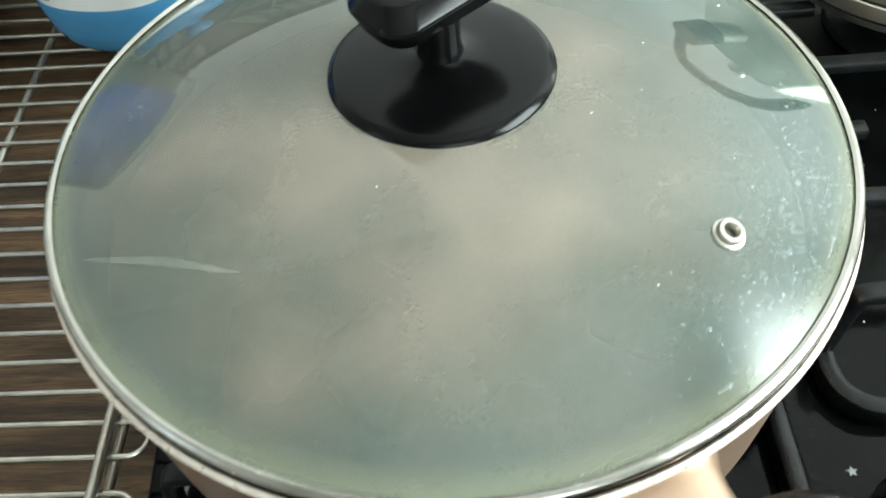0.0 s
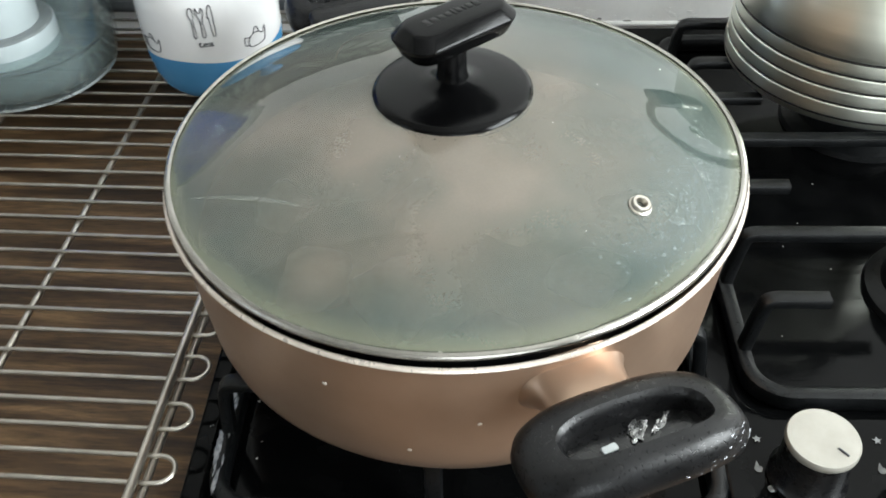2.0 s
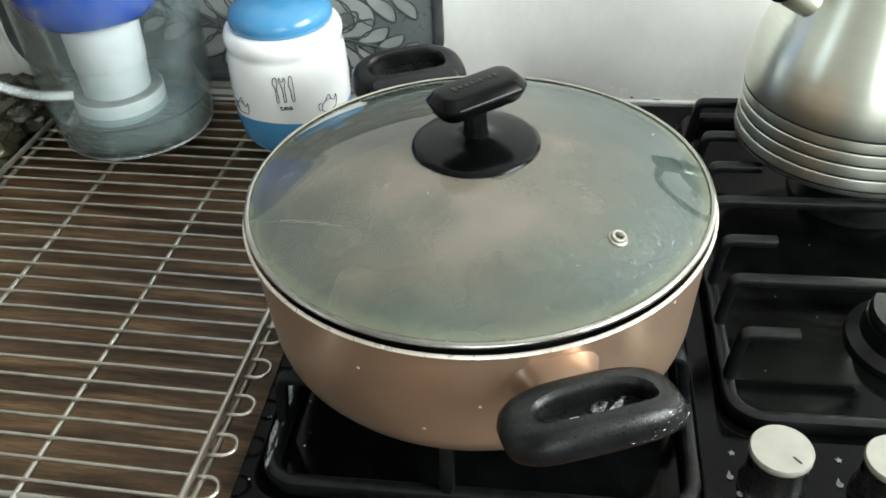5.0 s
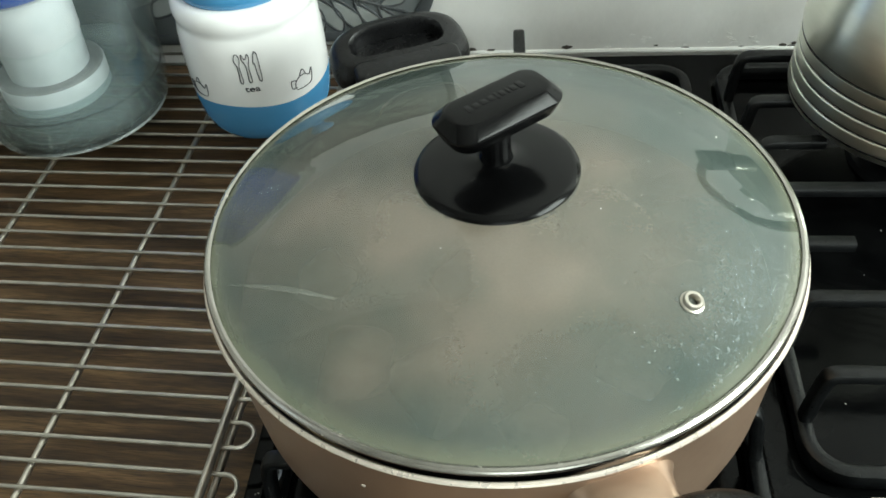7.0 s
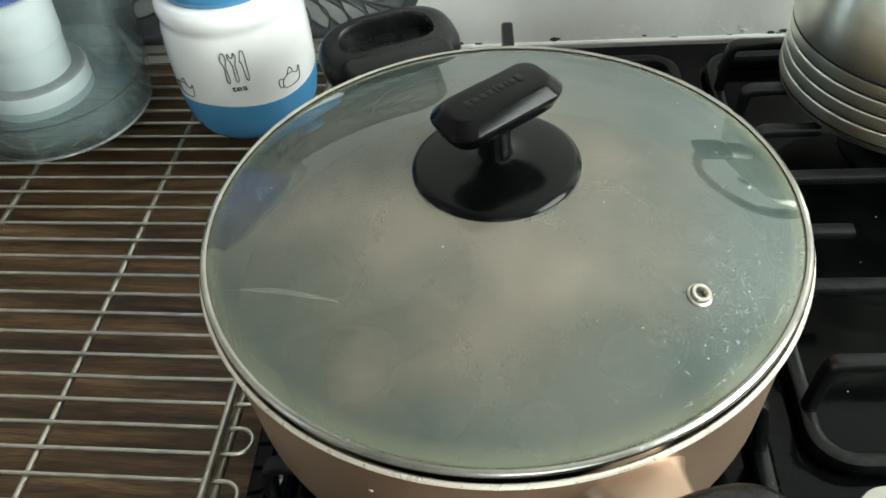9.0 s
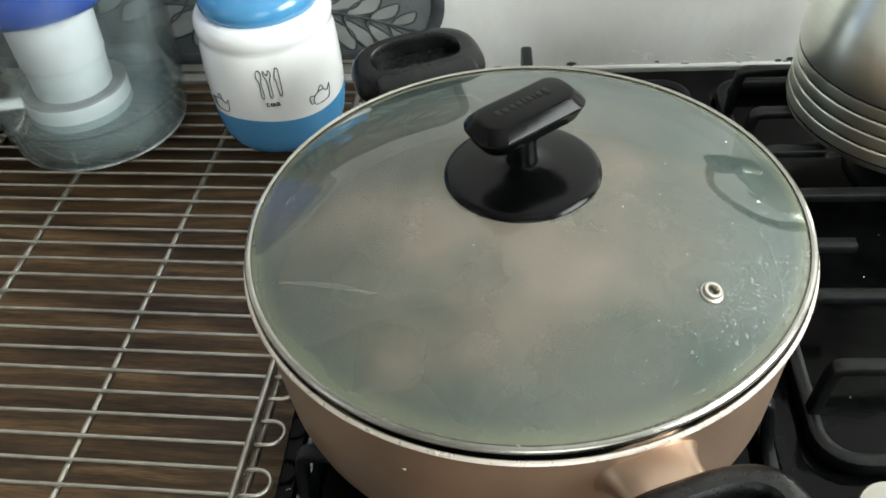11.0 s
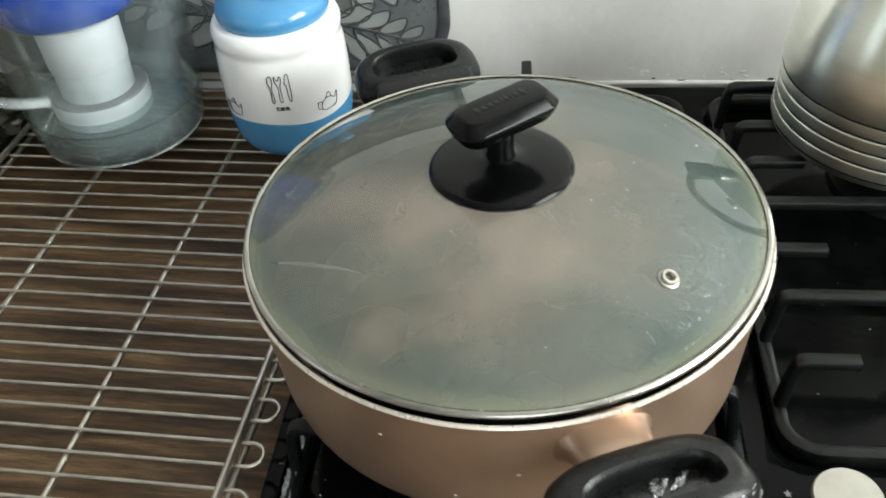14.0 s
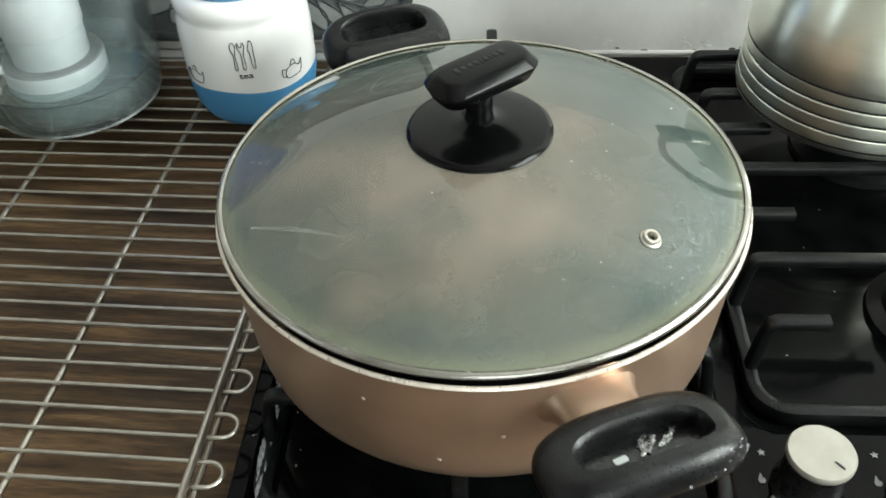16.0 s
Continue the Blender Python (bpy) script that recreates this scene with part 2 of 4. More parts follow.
def brushed(name):
    """Steel brushed round and round, so that lights smear up and down."""
    mat = surface(name, (0.76, 0.775, 0.685), (0.81, 0.82, 0.73), (0.28, 0.30), metal=1.0, scale=9, stretch=(1, 1, 24), bump=0.0, bump_scale=50)
    n, l = mat.node_tree.nodes, mat.node_tree.links
    tg = n.new("ShaderNodeTangent")
    tg.direction_type, tg.axis = "RADIAL", "Z"
    l.new(tg.outputs["Tangent"], n["Principled BSDF"].inputs["Tangent"])
    n["Principled BSDF"].inputs["Anisotropic"].default_value = 0.7
    n["Principled BSDF"].inputs["Anisotropic Rotation"].default_value = 0.25
    return mat


M_WOOD = wood("walnut_laminate")
M_PLASTER = plaster("white_plaster")
M_PAINT = surface("room_paint", (0.38, 0.376, 0.362), (0.44, 0.435, 0.42), (0.6, 0.8), scale=4)
M_CEILING = surface("ceiling_paint", (0.52, 0.515, 0.50), (0.58, 0.575, 0.555), (0.6, 0.8), scale=4)
M_FLOOR = surface("floor_tile", (0.16, 0.145, 0.13), (0.22, 0.20, 0.18), (0.3, 0.5), scale=6)
M_ENAMEL = surface("black_enamel", (0.0010, 0.0011, 0.0012), (0.0024, 0.0025, 0.0026), (0.06, 0.12), scale=40, bump=0.02, bump_scale=350, spec=0.07)
M_IRON = surface("matt_black_iron", (0.0026, 0.0029, 0.0031), (0.0060, 0.0065, 0.0070), (0.26, 0.38), scale=90, bump=0.10, bump_scale=900, spec=0.20)
M_WORN_SHEEN = surface("worn_metal_sheen", (0.10, 0.105, 0.12), (0.32, 0.325, 0.34), (0.3, 0.5), metal=0.7, scale=200)
M_POT = surface("champagne_lacquer", (0.365, 0.248, 0.176), (0.42, 0.290, 0.210), (0.30, 0.33), metal=0.72, scale=25, bump=0.0, bump_scale=300, coat=0.15)
M_POT_IN = surface("pot_lining", (0.05, 0.047, 0.044), (0.08, 0.075, 0.07), (0.4, 0.5), scale=60)
M_POT_RIM = surface("pale_pot_rim", (0.62, 0.54, 0.47), (0.70, 0.62, 0.55), (0.25, 0.35), metal=0.5, scale=50)
M_STEEL = surface("lid_steel", (0.33, 0.318, 0.288), (0.42, 0.40, 0.37), (0.18, 0.28), metal=1.0, scale=60)
M_CHROME = surface("rack_chrome", (0.36, 0.335, 0.293), (0.50, 0.466, 0.415), (0.28, 0.42), metal=1.0, scale=80, bump=0.05, bump_scale=700)
M_BAKELITE = surface("black_bakelite", (0.0012, 0.0012, 0.0013), (0.0025, 0.0025, 0.0027), (0.16, 0.22), scale=70, spec=0.13)
M_BAKELITE_DULL = surface("worn_black_bakelite", (0.0020, 0.0020, 0.0022), (0.0060, 0.0060, 0.0065), (0.24, 0.42), scale=45, bump=0.05, bump_scale=900, spec=0.24)
M_GLASS = fogged_glass("fogged_lid_glass")
M_BROTH = surface("broth", (0.28, 0.195, 0.12), (0.36, 0.255, 0.16), (0.15, 0.3), scale=18)
M_MEAT = surface("stew_lump", (0.44, 0.31, 0.21), (0.56, 0.405, 0.29), (0.4, 0.6), scale=45, bump=0.3, bump_scale=120)
M_BRUSHED = brushed("brushed_steel")
M_GROOVE = surface("dark_groove", (0.012, 0.012, 0.011), (0.025, 0.024, 0.022), (0.5, 0.6), metal=0.0, scale=60)
M_CREAM = surface("knob_cap_metal", (0.25, 0.238, 0.21), (0.30, 0.288, 0.255), (0.35, 0.45), metal=0.35, scale=60, bump=0.02, bump_scale=800)
M_BLACK = surface("black_plastic", (0.003, 0.003, 0.0033), (0.006, 0.006, 0.0065), (0.22, 0.34), scale=60)
M_PRINT = surface("pale_print", (0.13, 0.135, 0.135), (0.24, 0.245, 0.245), (0.5, 0.6), scale=300)
M_INK = surface("black_ink", (0.02, 0.022, 0.03), (0.05, 0.052, 0.06), (0.4, 0.5), scale=300)
M_CERAMIC = surface("white_glazed_ceramic", (0.69, 0.685, 0.685), (0.76, 0.755, 0.75), (0.12, 0.2), scale=20, coat=0.4)
M_BLUE = surface("blue_glaze", (0.046, 0.195, 0.37), (0.060, 0.220, 0.41), (0.16, 0.26), scale=25, coat=0.1)
M_DEEPBLUE = surface("deep_blue_plastic", (0.002, 0.048, 0.37), (0.003, 0.062, 0.43), (0.07, 0.12), scale=30, spec=0.9, coat=0.6)
M_WHITE = surface("white_plastic", (0.57, 0.59, 0.61), (0.65, 0.66, 0.67), (0.3, 0.4), scale=30)
M_JUG = clear("clear_plastic", (0.972, 0.985, 0.985), 0.03, veil=0.06, veil_colour=(0.40, 0.49, 0.49), edge=0.20, patches=0.04)
M_WATER = clear("water", (0.80, 0.87, 0.87), 0.03, veil=0.24, veil_colour=(0.40, 0.49, 0.49), edge=0.06, patches=0.04)
M_LINE = clear("water_edge", (0.45, 0.52, 0.52), 0.05, veil=0.15, veil_colour=(0.15, 0.19, 0.19), edge=0.03)
M_SKIRT = surface("pale_grey_plastic", (0.46, 0.49, 0.50), (0.54, 0.57, 0.58), (0.3, 0.4), scale=30)
# the pale patchy veil paints window reflections on clear plastic
M_CLEARBAR = clear("clear_plastic_glint", (0.95, 0.97, 0.97), 0.08, veil=0.19, veil_colour=(0.74, 0.80, 0.80), edge=0.20, patches=0.16)
M_BAG = clear("thin_plastic_bag", (0.93, 0.94, 0.93), 0.12, veil=0.015, veil_colour=(0.40, 0.40, 0.34), edge=0.10)
M_BROWN = surface("brown_leaf", (0.008, 0.007, 0.004), (0.040, 0.031, 0.015), (0.18, 0.40), scale=40, bump=0.4, bump_scale=90)
M_TRAY = surface("grey_tray", (0.115, 0.127, 0.131), (0.165, 0.177, 0.181), (0.25, 0.4), scale=18, metal=0.2)
M_LEAFCELL = surface("pale_leaf_cell", (0.20, 0.212, 0.205), (0.30, 0.31, 0.30), (0.3, 0.45), scale=30)
M_TRAYDARK = surface("dark_leaf_vein", (0.040, 0.043, 0.046), (0.075, 0.079, 0.083), (0.3, 0.45), scale=50)
M_DROP = clear("water_drop", (0.97, 0.98, 0.98), 0.04, veil=0.16, veil_colour=(0.66, 0.74, 0.72), edge=0.26)
M_CRUMB = surface("pale_crumb", (0.6, 0.58, 0.54), (0.75, 0.73, 0.7), (0.5, 0.7), scale=300)
M_WIPE = clear("wiped_film", (0.98, 0.985, 0.98), 0.2, veil=0.10, veil_colour=(0.62, 0.64, 0.58), edge=0.02)
M_CHIP = surface("bare_dark_chip", (0.03, 0.027, 0.024), (0.10, 0.085, 0.07), (0.6, 0.8), scale=200)
M_APRON = surface("grey_strip", (0.16, 0.165, 0.165), (0.22, 0.225, 0.225), (0.3, 0.45), scale=60)
M_FOIL = surface("bright_foil", (0.09, 0.09, 0.09), (0.42, 0.42, 0.42), (0.15, 0.3), metal=0.9, scale=200, bump=0.5, bump_scale=400)


# ---- mesh helpers ----
def finish(name, verts, faces, mat, smooth=True, angle=38):
    me = bpy.data.meshes.new(name)
    me.from_pydata([tuple(v) for v in verts], [], faces)
    me.materials.append(mat)
    me.update()
    if smooth:
        me.polygons.foreach_set("use_smooth", [True] * len(me.polygons))
        me.set_sharp_from_angle(angle=radians(angle))
    return me


def part(name, geo, mat, parent=None, label="", smooth=True, m=None, angle=38):
    ob = new(name, finish(name, geo[0], geo[1], mat, smooth, angle))
    if parent is not None:
        ob.parent = parent
    if m is not None:
        ob.matrix_basis = m
    if label:
        ob["label"] = label
    return ob


def base(name, m, label, category, group="", kind=""):
    ob = new(name)
    ob.empty_display_size = 0.02
    ob.matrix_basis = m
    return tagged(ob, label, category, group, kind)


def lathe(profile, seg=96, squash=1.0):
    """Turned form from (radius, height) pairs; a radius of 0 closes it in a point."""
    verts, faces, rings = [], [], []
    for r, z in profile:
        if r <= 1e-7:
            rings.append([len(verts)])
            verts.append((0, 0, z))
        else:
            rings.append(list(range(len(verts), len(verts) + seg)))
            verts += [(r * math.cos(2 * math.pi * i / seg), squash * r * math.sin(2 * math.pi * i / seg), z) for i in range(seg)]
    for a, b in zip(rings, rings[1:]):
        for i in range(seg):
            j = (i + 1) % seg
            if len(a) == 1 and len(b) == 1:
                continue
            if len(a) == 1:
                faces.append((a[0], b[j], b[i]))
            elif len(b) == 1:
                faces.append((a[i], a[j], b[0]))
            else:
                faces.append((a[i], a[j], b[j], b[i]))
    return verts, faces


def spline(points, steps=6, closed=False):
    """Catmull-Rom through the points."""
    pts = [Vector(p) for p in points]
    n = len(pts)
    res = []
    for i in range(n if closed else n - 1):
        g = (lambda k: pts[k % n]) if closed else (lambda k: pts[max(0, min(n - 1, k))])
        p0, p1, p2, p3 = g(i - 1), g(i), g(i + 1), g(i + 2)
        for s in range(steps):
            t = s / steps
            res.append(0.5 * ((2 * p1) + (p2 - p0) * t + (2 * p0 - 5 * p1 + 4 * p2 - p3) * t * t + (3 * p1 - p0 - 3 * p2 + p3) * t ** 3))
    if not closed:
        res.append(pts[-1])
    return res


def tube(points, ra, rb=None, seg=8, closed=False, up=(0, 0, 1), power=2.0):
    """A bar along the points: half width ra across, half height rb along up; power above 2 squares the section."""
    rb = ra if rb is None else rb
    pts = [Vector(p) for p in points]
    n = len(pts)
    verts, faces = [], []
    for i, p in enumerate(pts):
        d = (pts[(i + 1) % n] - pts[i - 1]) if closed else (pts[min(i + 1, n - 1)] - pts[max(i - 1, 0)])
        d.normalize()
        u = Vector(up)
        side = d.cross(u)
        if side.length < 1e-3:
            side = d.cross(Vector((1, 0, 0)))
        side.normalize()
        u = side.cross(d).normalized()
        for k in range(seg):
            a = 2 * math.pi * (k + 0.5) / seg
            c, s = math.cos(a), math.sin(a)
            c = math.copysign(abs(c) ** (2 / power), c)
            s = math.copysign(abs(s) ** (2 / power), s)
            verts.append(p + side * (ra * c) + u * (rb * s))
    for i in range(n if closed else n - 1):
        j = (i + 1) % n
        for k in range(seg):
            q = (k + 1) % seg
            faces.append((i * seg + k, i * seg + q, j * seg + q, j * seg + k))
    if not closed:
        faces.append(tuple(range(seg - 1, -1, -1)))
        faces.append(tuple(range((n - 1) * seg, n * seg)))
    return verts, faces


def rounded_rect(w, d, r, seg=6, z=0.0, cx=0.0, cy=0.0):
    res = []
    for qx, qy, a0 in ((1, 1, 0), (-1, 1, 90), (-1, -1, 180), (1, -1, 270)):
        for k in range(seg + 1):
            a = radians(a0 + 90 * k / seg)
            res.append((cx + qx * (w / 2 - r) + r * math.cos(a), cy + qy * (d / 2 - r) + r * math.sin(a), z))
    return res


def slab(w, d, h, r, bevel=0.002, seg=6, steps=3):
    """A rounded-corner block with softened top and bottom edges; its bottom lies at z = 0."""
    levels = [(bevel * (1 - math.sin(math.pi / 2 * k / steps)), bevel * (1 - math.cos(math.pi / 2 * k / steps))) for k in range(steps + 1)]
    rows = [(i, z) for i, z in levels] + [(i, h - z) for i, z in reversed(levels)]
    verts, faces = [], []
    for inset, z in rows:
        verts += rounded_rect(w - 2 * inset, d - 2 * inset, max(r - inset, 0.0004), seg, z)
    n = 4 * (seg + 1)
    for a in range(len(rows) - 1):
        for i in range(n):
            j = (i + 1) % n
            faces.append((a * n + i, a * n + j, (a + 1) * n + j, (a + 1) * n + i))
    faces.append(tuple(range(n - 1, -1, -1)))
    faces.append(tuple(range((len(rows) - 1) * n, len(rows) * n)))
    return verts, faces


def box(x0, x1, y0, y1, z0, z1):
    v = [(x, y, z) for z in (z0, z1) for y in (y0, y1) for x in (x0, x1)]
    return v, [(0, 2, 3, 1), (4, 5, 7, 6), (0, 1, 5, 4), (2, 6, 7, 3), (0, 4, 6, 2), (1, 3, 7, 5)]


def joined(*geos):
    verts, faces = [], []
    for v, f in geos:
        k = len(verts)
        verts += list(v)
        faces += [tuple(i + k for i in q) for q in f]
    return verts, faces


def moved(geo, m):
    return [m @ Vector(v) for v in geo[0]], geo[1]


def lump(r, seed, squash=(1, 1, 1), rough=0.25, freq=1.6, sub=3):
    bm = bmesh.new()
    bmesh.ops.create_icosphere(bm, subdivisions=sub, radius=1.0)
    for v in bm.verts:
        k = 1 + rough * noise.noise(v.co * freq + Vector((seed * 3.7, seed, -seed)))
        v.co = Vector((v.co.x * squash[0], v.co.y * squash[1], v.co.z * squash[2])) * (r * k)
    verts = [v.co.copy() for v in bm.verts]
    faces = [tuple(v.index for v in f.verts) for f in bm.faces]
    bm.free()
    return verts, faces


HOB = pose(0, 0, 0, 0, 0, 2.3)       # the hob and the wall stand a little askew to the rack
TOP = -0.006                         # worktop height; the hob's panel is at 0


# ---- structure ----
def structure(name, geo, mat, label, category, m=None, smooth=False):
    return tagged(part(name, geo, mat, None, "", smooth, m), label, category, kind="structure")


structure("wall_north", box(-1.7, 1.4, 0.350, 0.45, -0.9, 1.75), M_PLASTER, "rough white-painted plaster wall behind the hob", "wall", HOB)
a0, a1 = EAST_Y
z0, z1 = EAST_Z
structure("wall_east", joined(box(1.3, 1.4, -1.7, a0, -0.9, 1.75), box(1.3, 1.4, a1, 0.5, -0.9, 1.75),
                              box(1.3, 1.4, a0, a1, -0.9, z0), box(1.3, 1.4, a0, a1, z1, 1.75)),
          M_PAINT, "plain painted wall with a window opening", "wall")
a0, a1 = SOUTH_X
z0, z1 = SOUTH_Z
structure("wall_south", joined(box(-1.7, a0, -1.8, -1.7, -0.9, 1.75), box(a1, 1.4, -1.8, -1.7, -0.9, 1.75),
                               box(a0, a1, -1.8, -1.7, -0.9, z0), box(a0, a1, -1.8, -1.7, z1, 1.75)),
          M_PAINT, "plain painted wall with a window opening", "wall")
a0, a1 = WEST_Y
z0, z1 = WEST_Z
structure("wall_west", joined(box(-1.7, -1.6, -1.7, a0, -0.9, 1.75), box(-1.7, -1.6, a1, 0.5, -0.9, 1.75),
                              box(-1.7, -1.6, a0, a1, -0.9, z0), box(-1.7, -1.6, a0, a1, z1, 1.75)),
          M_PAINT, "plain painted wall with a narrow window opening", "wall")
structure("ceiling", box(-1.7, 1.4, -1.8, 0.5, 1.75, 1.85), M_CEILING, "plain white kitchen ceiling", "ceiling")
structure("floor", box(-1.7, 1.4, -1.8, 0.5, -1.0, -0.9), M_FLOOR, "plain tiled kitchen floor", "floor")

wall = bpy.data.objects["wall_north"]
flakes = random.Random(3)
for k in range(30):
    u = flakes.choice((flakes.uniform(0.03, 0.30), flakes.uniform(0.07, 0.19)))
    part("plaster_flake", lump(flakes.uniform(0.0007, 0.0022), k, (1.5, 0.22, 0.7), 0.9, 2.6, 3), M_PLASTER, wall, "raised flake of paint", m=pose(u, 0.3500, abs(flakes.gauss(0.004, 0.006)) + 0.001))
for k in range(14):
    u = flakes.choice((flakes.uniform(0.10, 0.24), flakes.uniform(-0.05, 0.26)))
    part("chip", lump(flakes.uniform(0.0010, 0.0026), k + 60, (1.8, 0.25, 0.7), 0.7, 2.4, 2), M_CHIP, wall, "dark chip where paint has come off", m=pose(u, 0.3497, flakes.uniform(0.002, 0.006)))
part("caulk", tube([(-0.14 + 0.02 * k, 0.3495, 0.0012 + 0.0007 * noise.noise(Vector((k * 0.7, 0, 0)))) for k in range(34)], 0.0022, 0.0022, 8), M_PLASTER, wall, "uneven pale filler along the wall's foot")

# ---- worktop ----
counter = part("worktop", moved(box(-1.55, 1.25, -0.245, 0.349, TOP - 0.038, TOP), HOB), M_WOOD, None, "", False)
tagged(counter, "dark walnut laminate kitchen worktop", "worktop", kind="structure")
structure("base_cabinet", moved(box(-1.55, 1.25, -0.22, 0.349, -0.9, TOP - 0.038), HOB), M_PAINT, "plain kitchen base unit under the worktop", "cabinet")


# ---- gas hob ----
def sd_rect(u, v, u0, u1, v0, v1, r):
    qx = abs(u - (u0 + u1) / 2) - ((u1 - u0) / 2 - r)
    qy = abs(v - (v0 + v1) / 2) - ((v1 - v0) / 2 - r)
    return math.hypot(max(qx, 0), max(qy, 0)) + min(max(qx, qy), 0) - r


def ease(x):
    x = max(0.0, min(1.0, x))
    return x * x * (3 - 2 * x)


HOB_U, HOB_V = (-0.1380, 0.440), (-0.154, 0.347)
PANS = ((-0.1265, 0.1375, -0.129, 0.326, 0.020), (0.1495, 0.425, -0.056, 0.326, 0.020))


def hob_height(u, v):
    z = 0.0
    for u0, u1, v0, v1, r in PANS:
        z -= 0.004 * ease(-sd_rect(u, v, u0, u1, v0, v1, r) / 0.008)
    out = sd_rect(u, v, *HOB_U, *HOB_V, 0.012)
    return z - 0.0085 * ease((out + 0.003) / 0.003)


def hob_panel():
    us = np.unique(np.concatenate([np.linspace(*HOB_U, 150), np.linspace(-0.1380, -0.108, 46), np.linspace(0.128, 0.162, 34)]))
    vs = np.unique(np.concatenate([np.linspace(*HOB_V, 140), np.linspace(-0.154, -0.148, 12), np.linspace(-0.130, -0.115, 12)]))
    verts = [(u, v, hob_height(u, v)) for v in vs for u in us]
    nu = len(us)
    faces = [(j * nu + i, j * nu + i + 1, (j + 1) * nu + i + 1, (j + 1) * nu + i) for j in range(len(vs) - 1) for i in range(nu - 1)]
    return verts, faces


hob = base("gas_hob", HOB, "black enamelled four-burner gas hob set in the worktop", "hob")
part("panel", hob_panel(), M_ENAMEL, hob)
BURNERS = ((0.008, 0.0, 0.048), (0.008, 0.215, 0.036), (0.287, 0.035, 0.036), (0.287, 0.215, 0.042))
for u, v, r in BURNERS:
    b = part("burner", lathe([(r * 1.25, 0), (r * 1.22, 0.004), (r, 0.008), (r * 0.96, 0.020), (0, 0.020)], 48), M_IRON, hob, "dark metal burner ring", m=pose(u, v, -0.0038))
    part("burner_cap", lathe([(0, 0.0205), (r * 0.9, 0.0205), (r * 0.93, 0.024), (r * 0.88, 0.028), (0, 0.029)], 48), M_IRON, b, "black burner cap")


def knob(u, v, turn):
    k = part("knob", lathe([(0.0190, 0), (0.0190, 0.003), (0.0166, 0.006), (0.0162, 0.029), (0.0158, 0.031), (0, 0.031)], 64), M_BLACK, hob,
             "black control knob", m=pose(u, v, 0.0003, 0, 0, turn))
    part("cap", lathe([(0.0166, 0.0290), (0.0172, 0.0300), (0.0172, 0.0325), (0.0166, 0.0336), (0, 0.0339)], 64), M_CREAM, k, "cream metal cap")
    part("pointer", slab(0.0010, 0.0058, 0.0006, 0.0004, 0.0002), M_INK, k, "black pointer line", m=pose(0, 0.0105, 0.0337))
    return k


knob(0.1743, -0.0940, -140)
knob(0.2345, -0.0960, 180)
knob(0.2945, -0.0960, 180)
knob(0.3545, -0.0960, 180)


def star(r):
    ring = [((r if k % 2 == 0 else r * 0.42) * math.sin(math.pi * k / 5), (r if k % 2 == 0 else r * 0.42) * math.cos(math.pi * k / 5)) for k in range(10)]
    verts = [(0, 0, 0.0004)] + [(x, y, 0.0004) for x, y in ring]
    return verts, [(0, 1 + (k + 1) % 10, 1 + k) for k in range(10)]


def flame(r):
    ring = [(0, r * 1.5), (-r * 0.5, r * 0.4), (-r * 0.8, -r * 0.3), (-r * 0.45, -r), (0, -r * 1.05), (r * 0.45, -r), (r * 0.85, -r * 0.25), (r * 0.6, r * 0.3), (r * 0.3, r * 0.2)]
    verts = [(0, -0.2 * r, 0.0004)] + [(x, y, 0.0004) for x, y in ring]
    return verts, [(0, 1 + k, 1 + (k + 1) % len(ring)) for k in range(len(ring))]


def dot(r):
    return lathe([(r, 0.0003), (r * 0.8, 0.0008), (0, 0.0009)], 16)


for du in (0.0, 0.0605):
    part("spark_symbol", star(0.0026), M_PRINT, hob, "pale printed star", False, pose(0.1550 + du, -0.0720, 0.0002))
    part("flame_symbol", flame(0.0027), M_PRINT, hob, "pale printed flame", False, pose(0.1520 + du, -0.0888, 0.0002))
    part("flame_symbol", flame(0.0022), M_PRINT, hob, "pale printed flame", False, pose(0.1895 + du, -0.1118, 0.0002))
    part("printed_dot", dot(0.0021), M_PRINT, hob, "pale printed dot", m=pose(0.1562 + du, -0.1008, 0.0))
    part("printed_dot", dot(0.0017), M_PRINT, hob, "pale printed dot", m=pose(0.1672 + du, -0.1112, 0.0))
for u in (0.1526, 0.1584):
    part("burner_symbol", tube([(0.0019 * math.cos(k * math.pi / 8), 0.0019 * math.sin(k * math.pi / 8), 0.0004) for k in range(16)], 0.0004, 0.0003, 6, True), M_PRINT, hob, "pale printed ring", m=pose(u, -0.1187, 0.0))
part("enamel_chip", lump(0.0055, 71, (0.75, 1.0, 0.08), 0.15, 1.2, 2), M_ENAMEL, hob, "dark blister of enamel", m=pose(-0.046, -0.1335, 0.0))


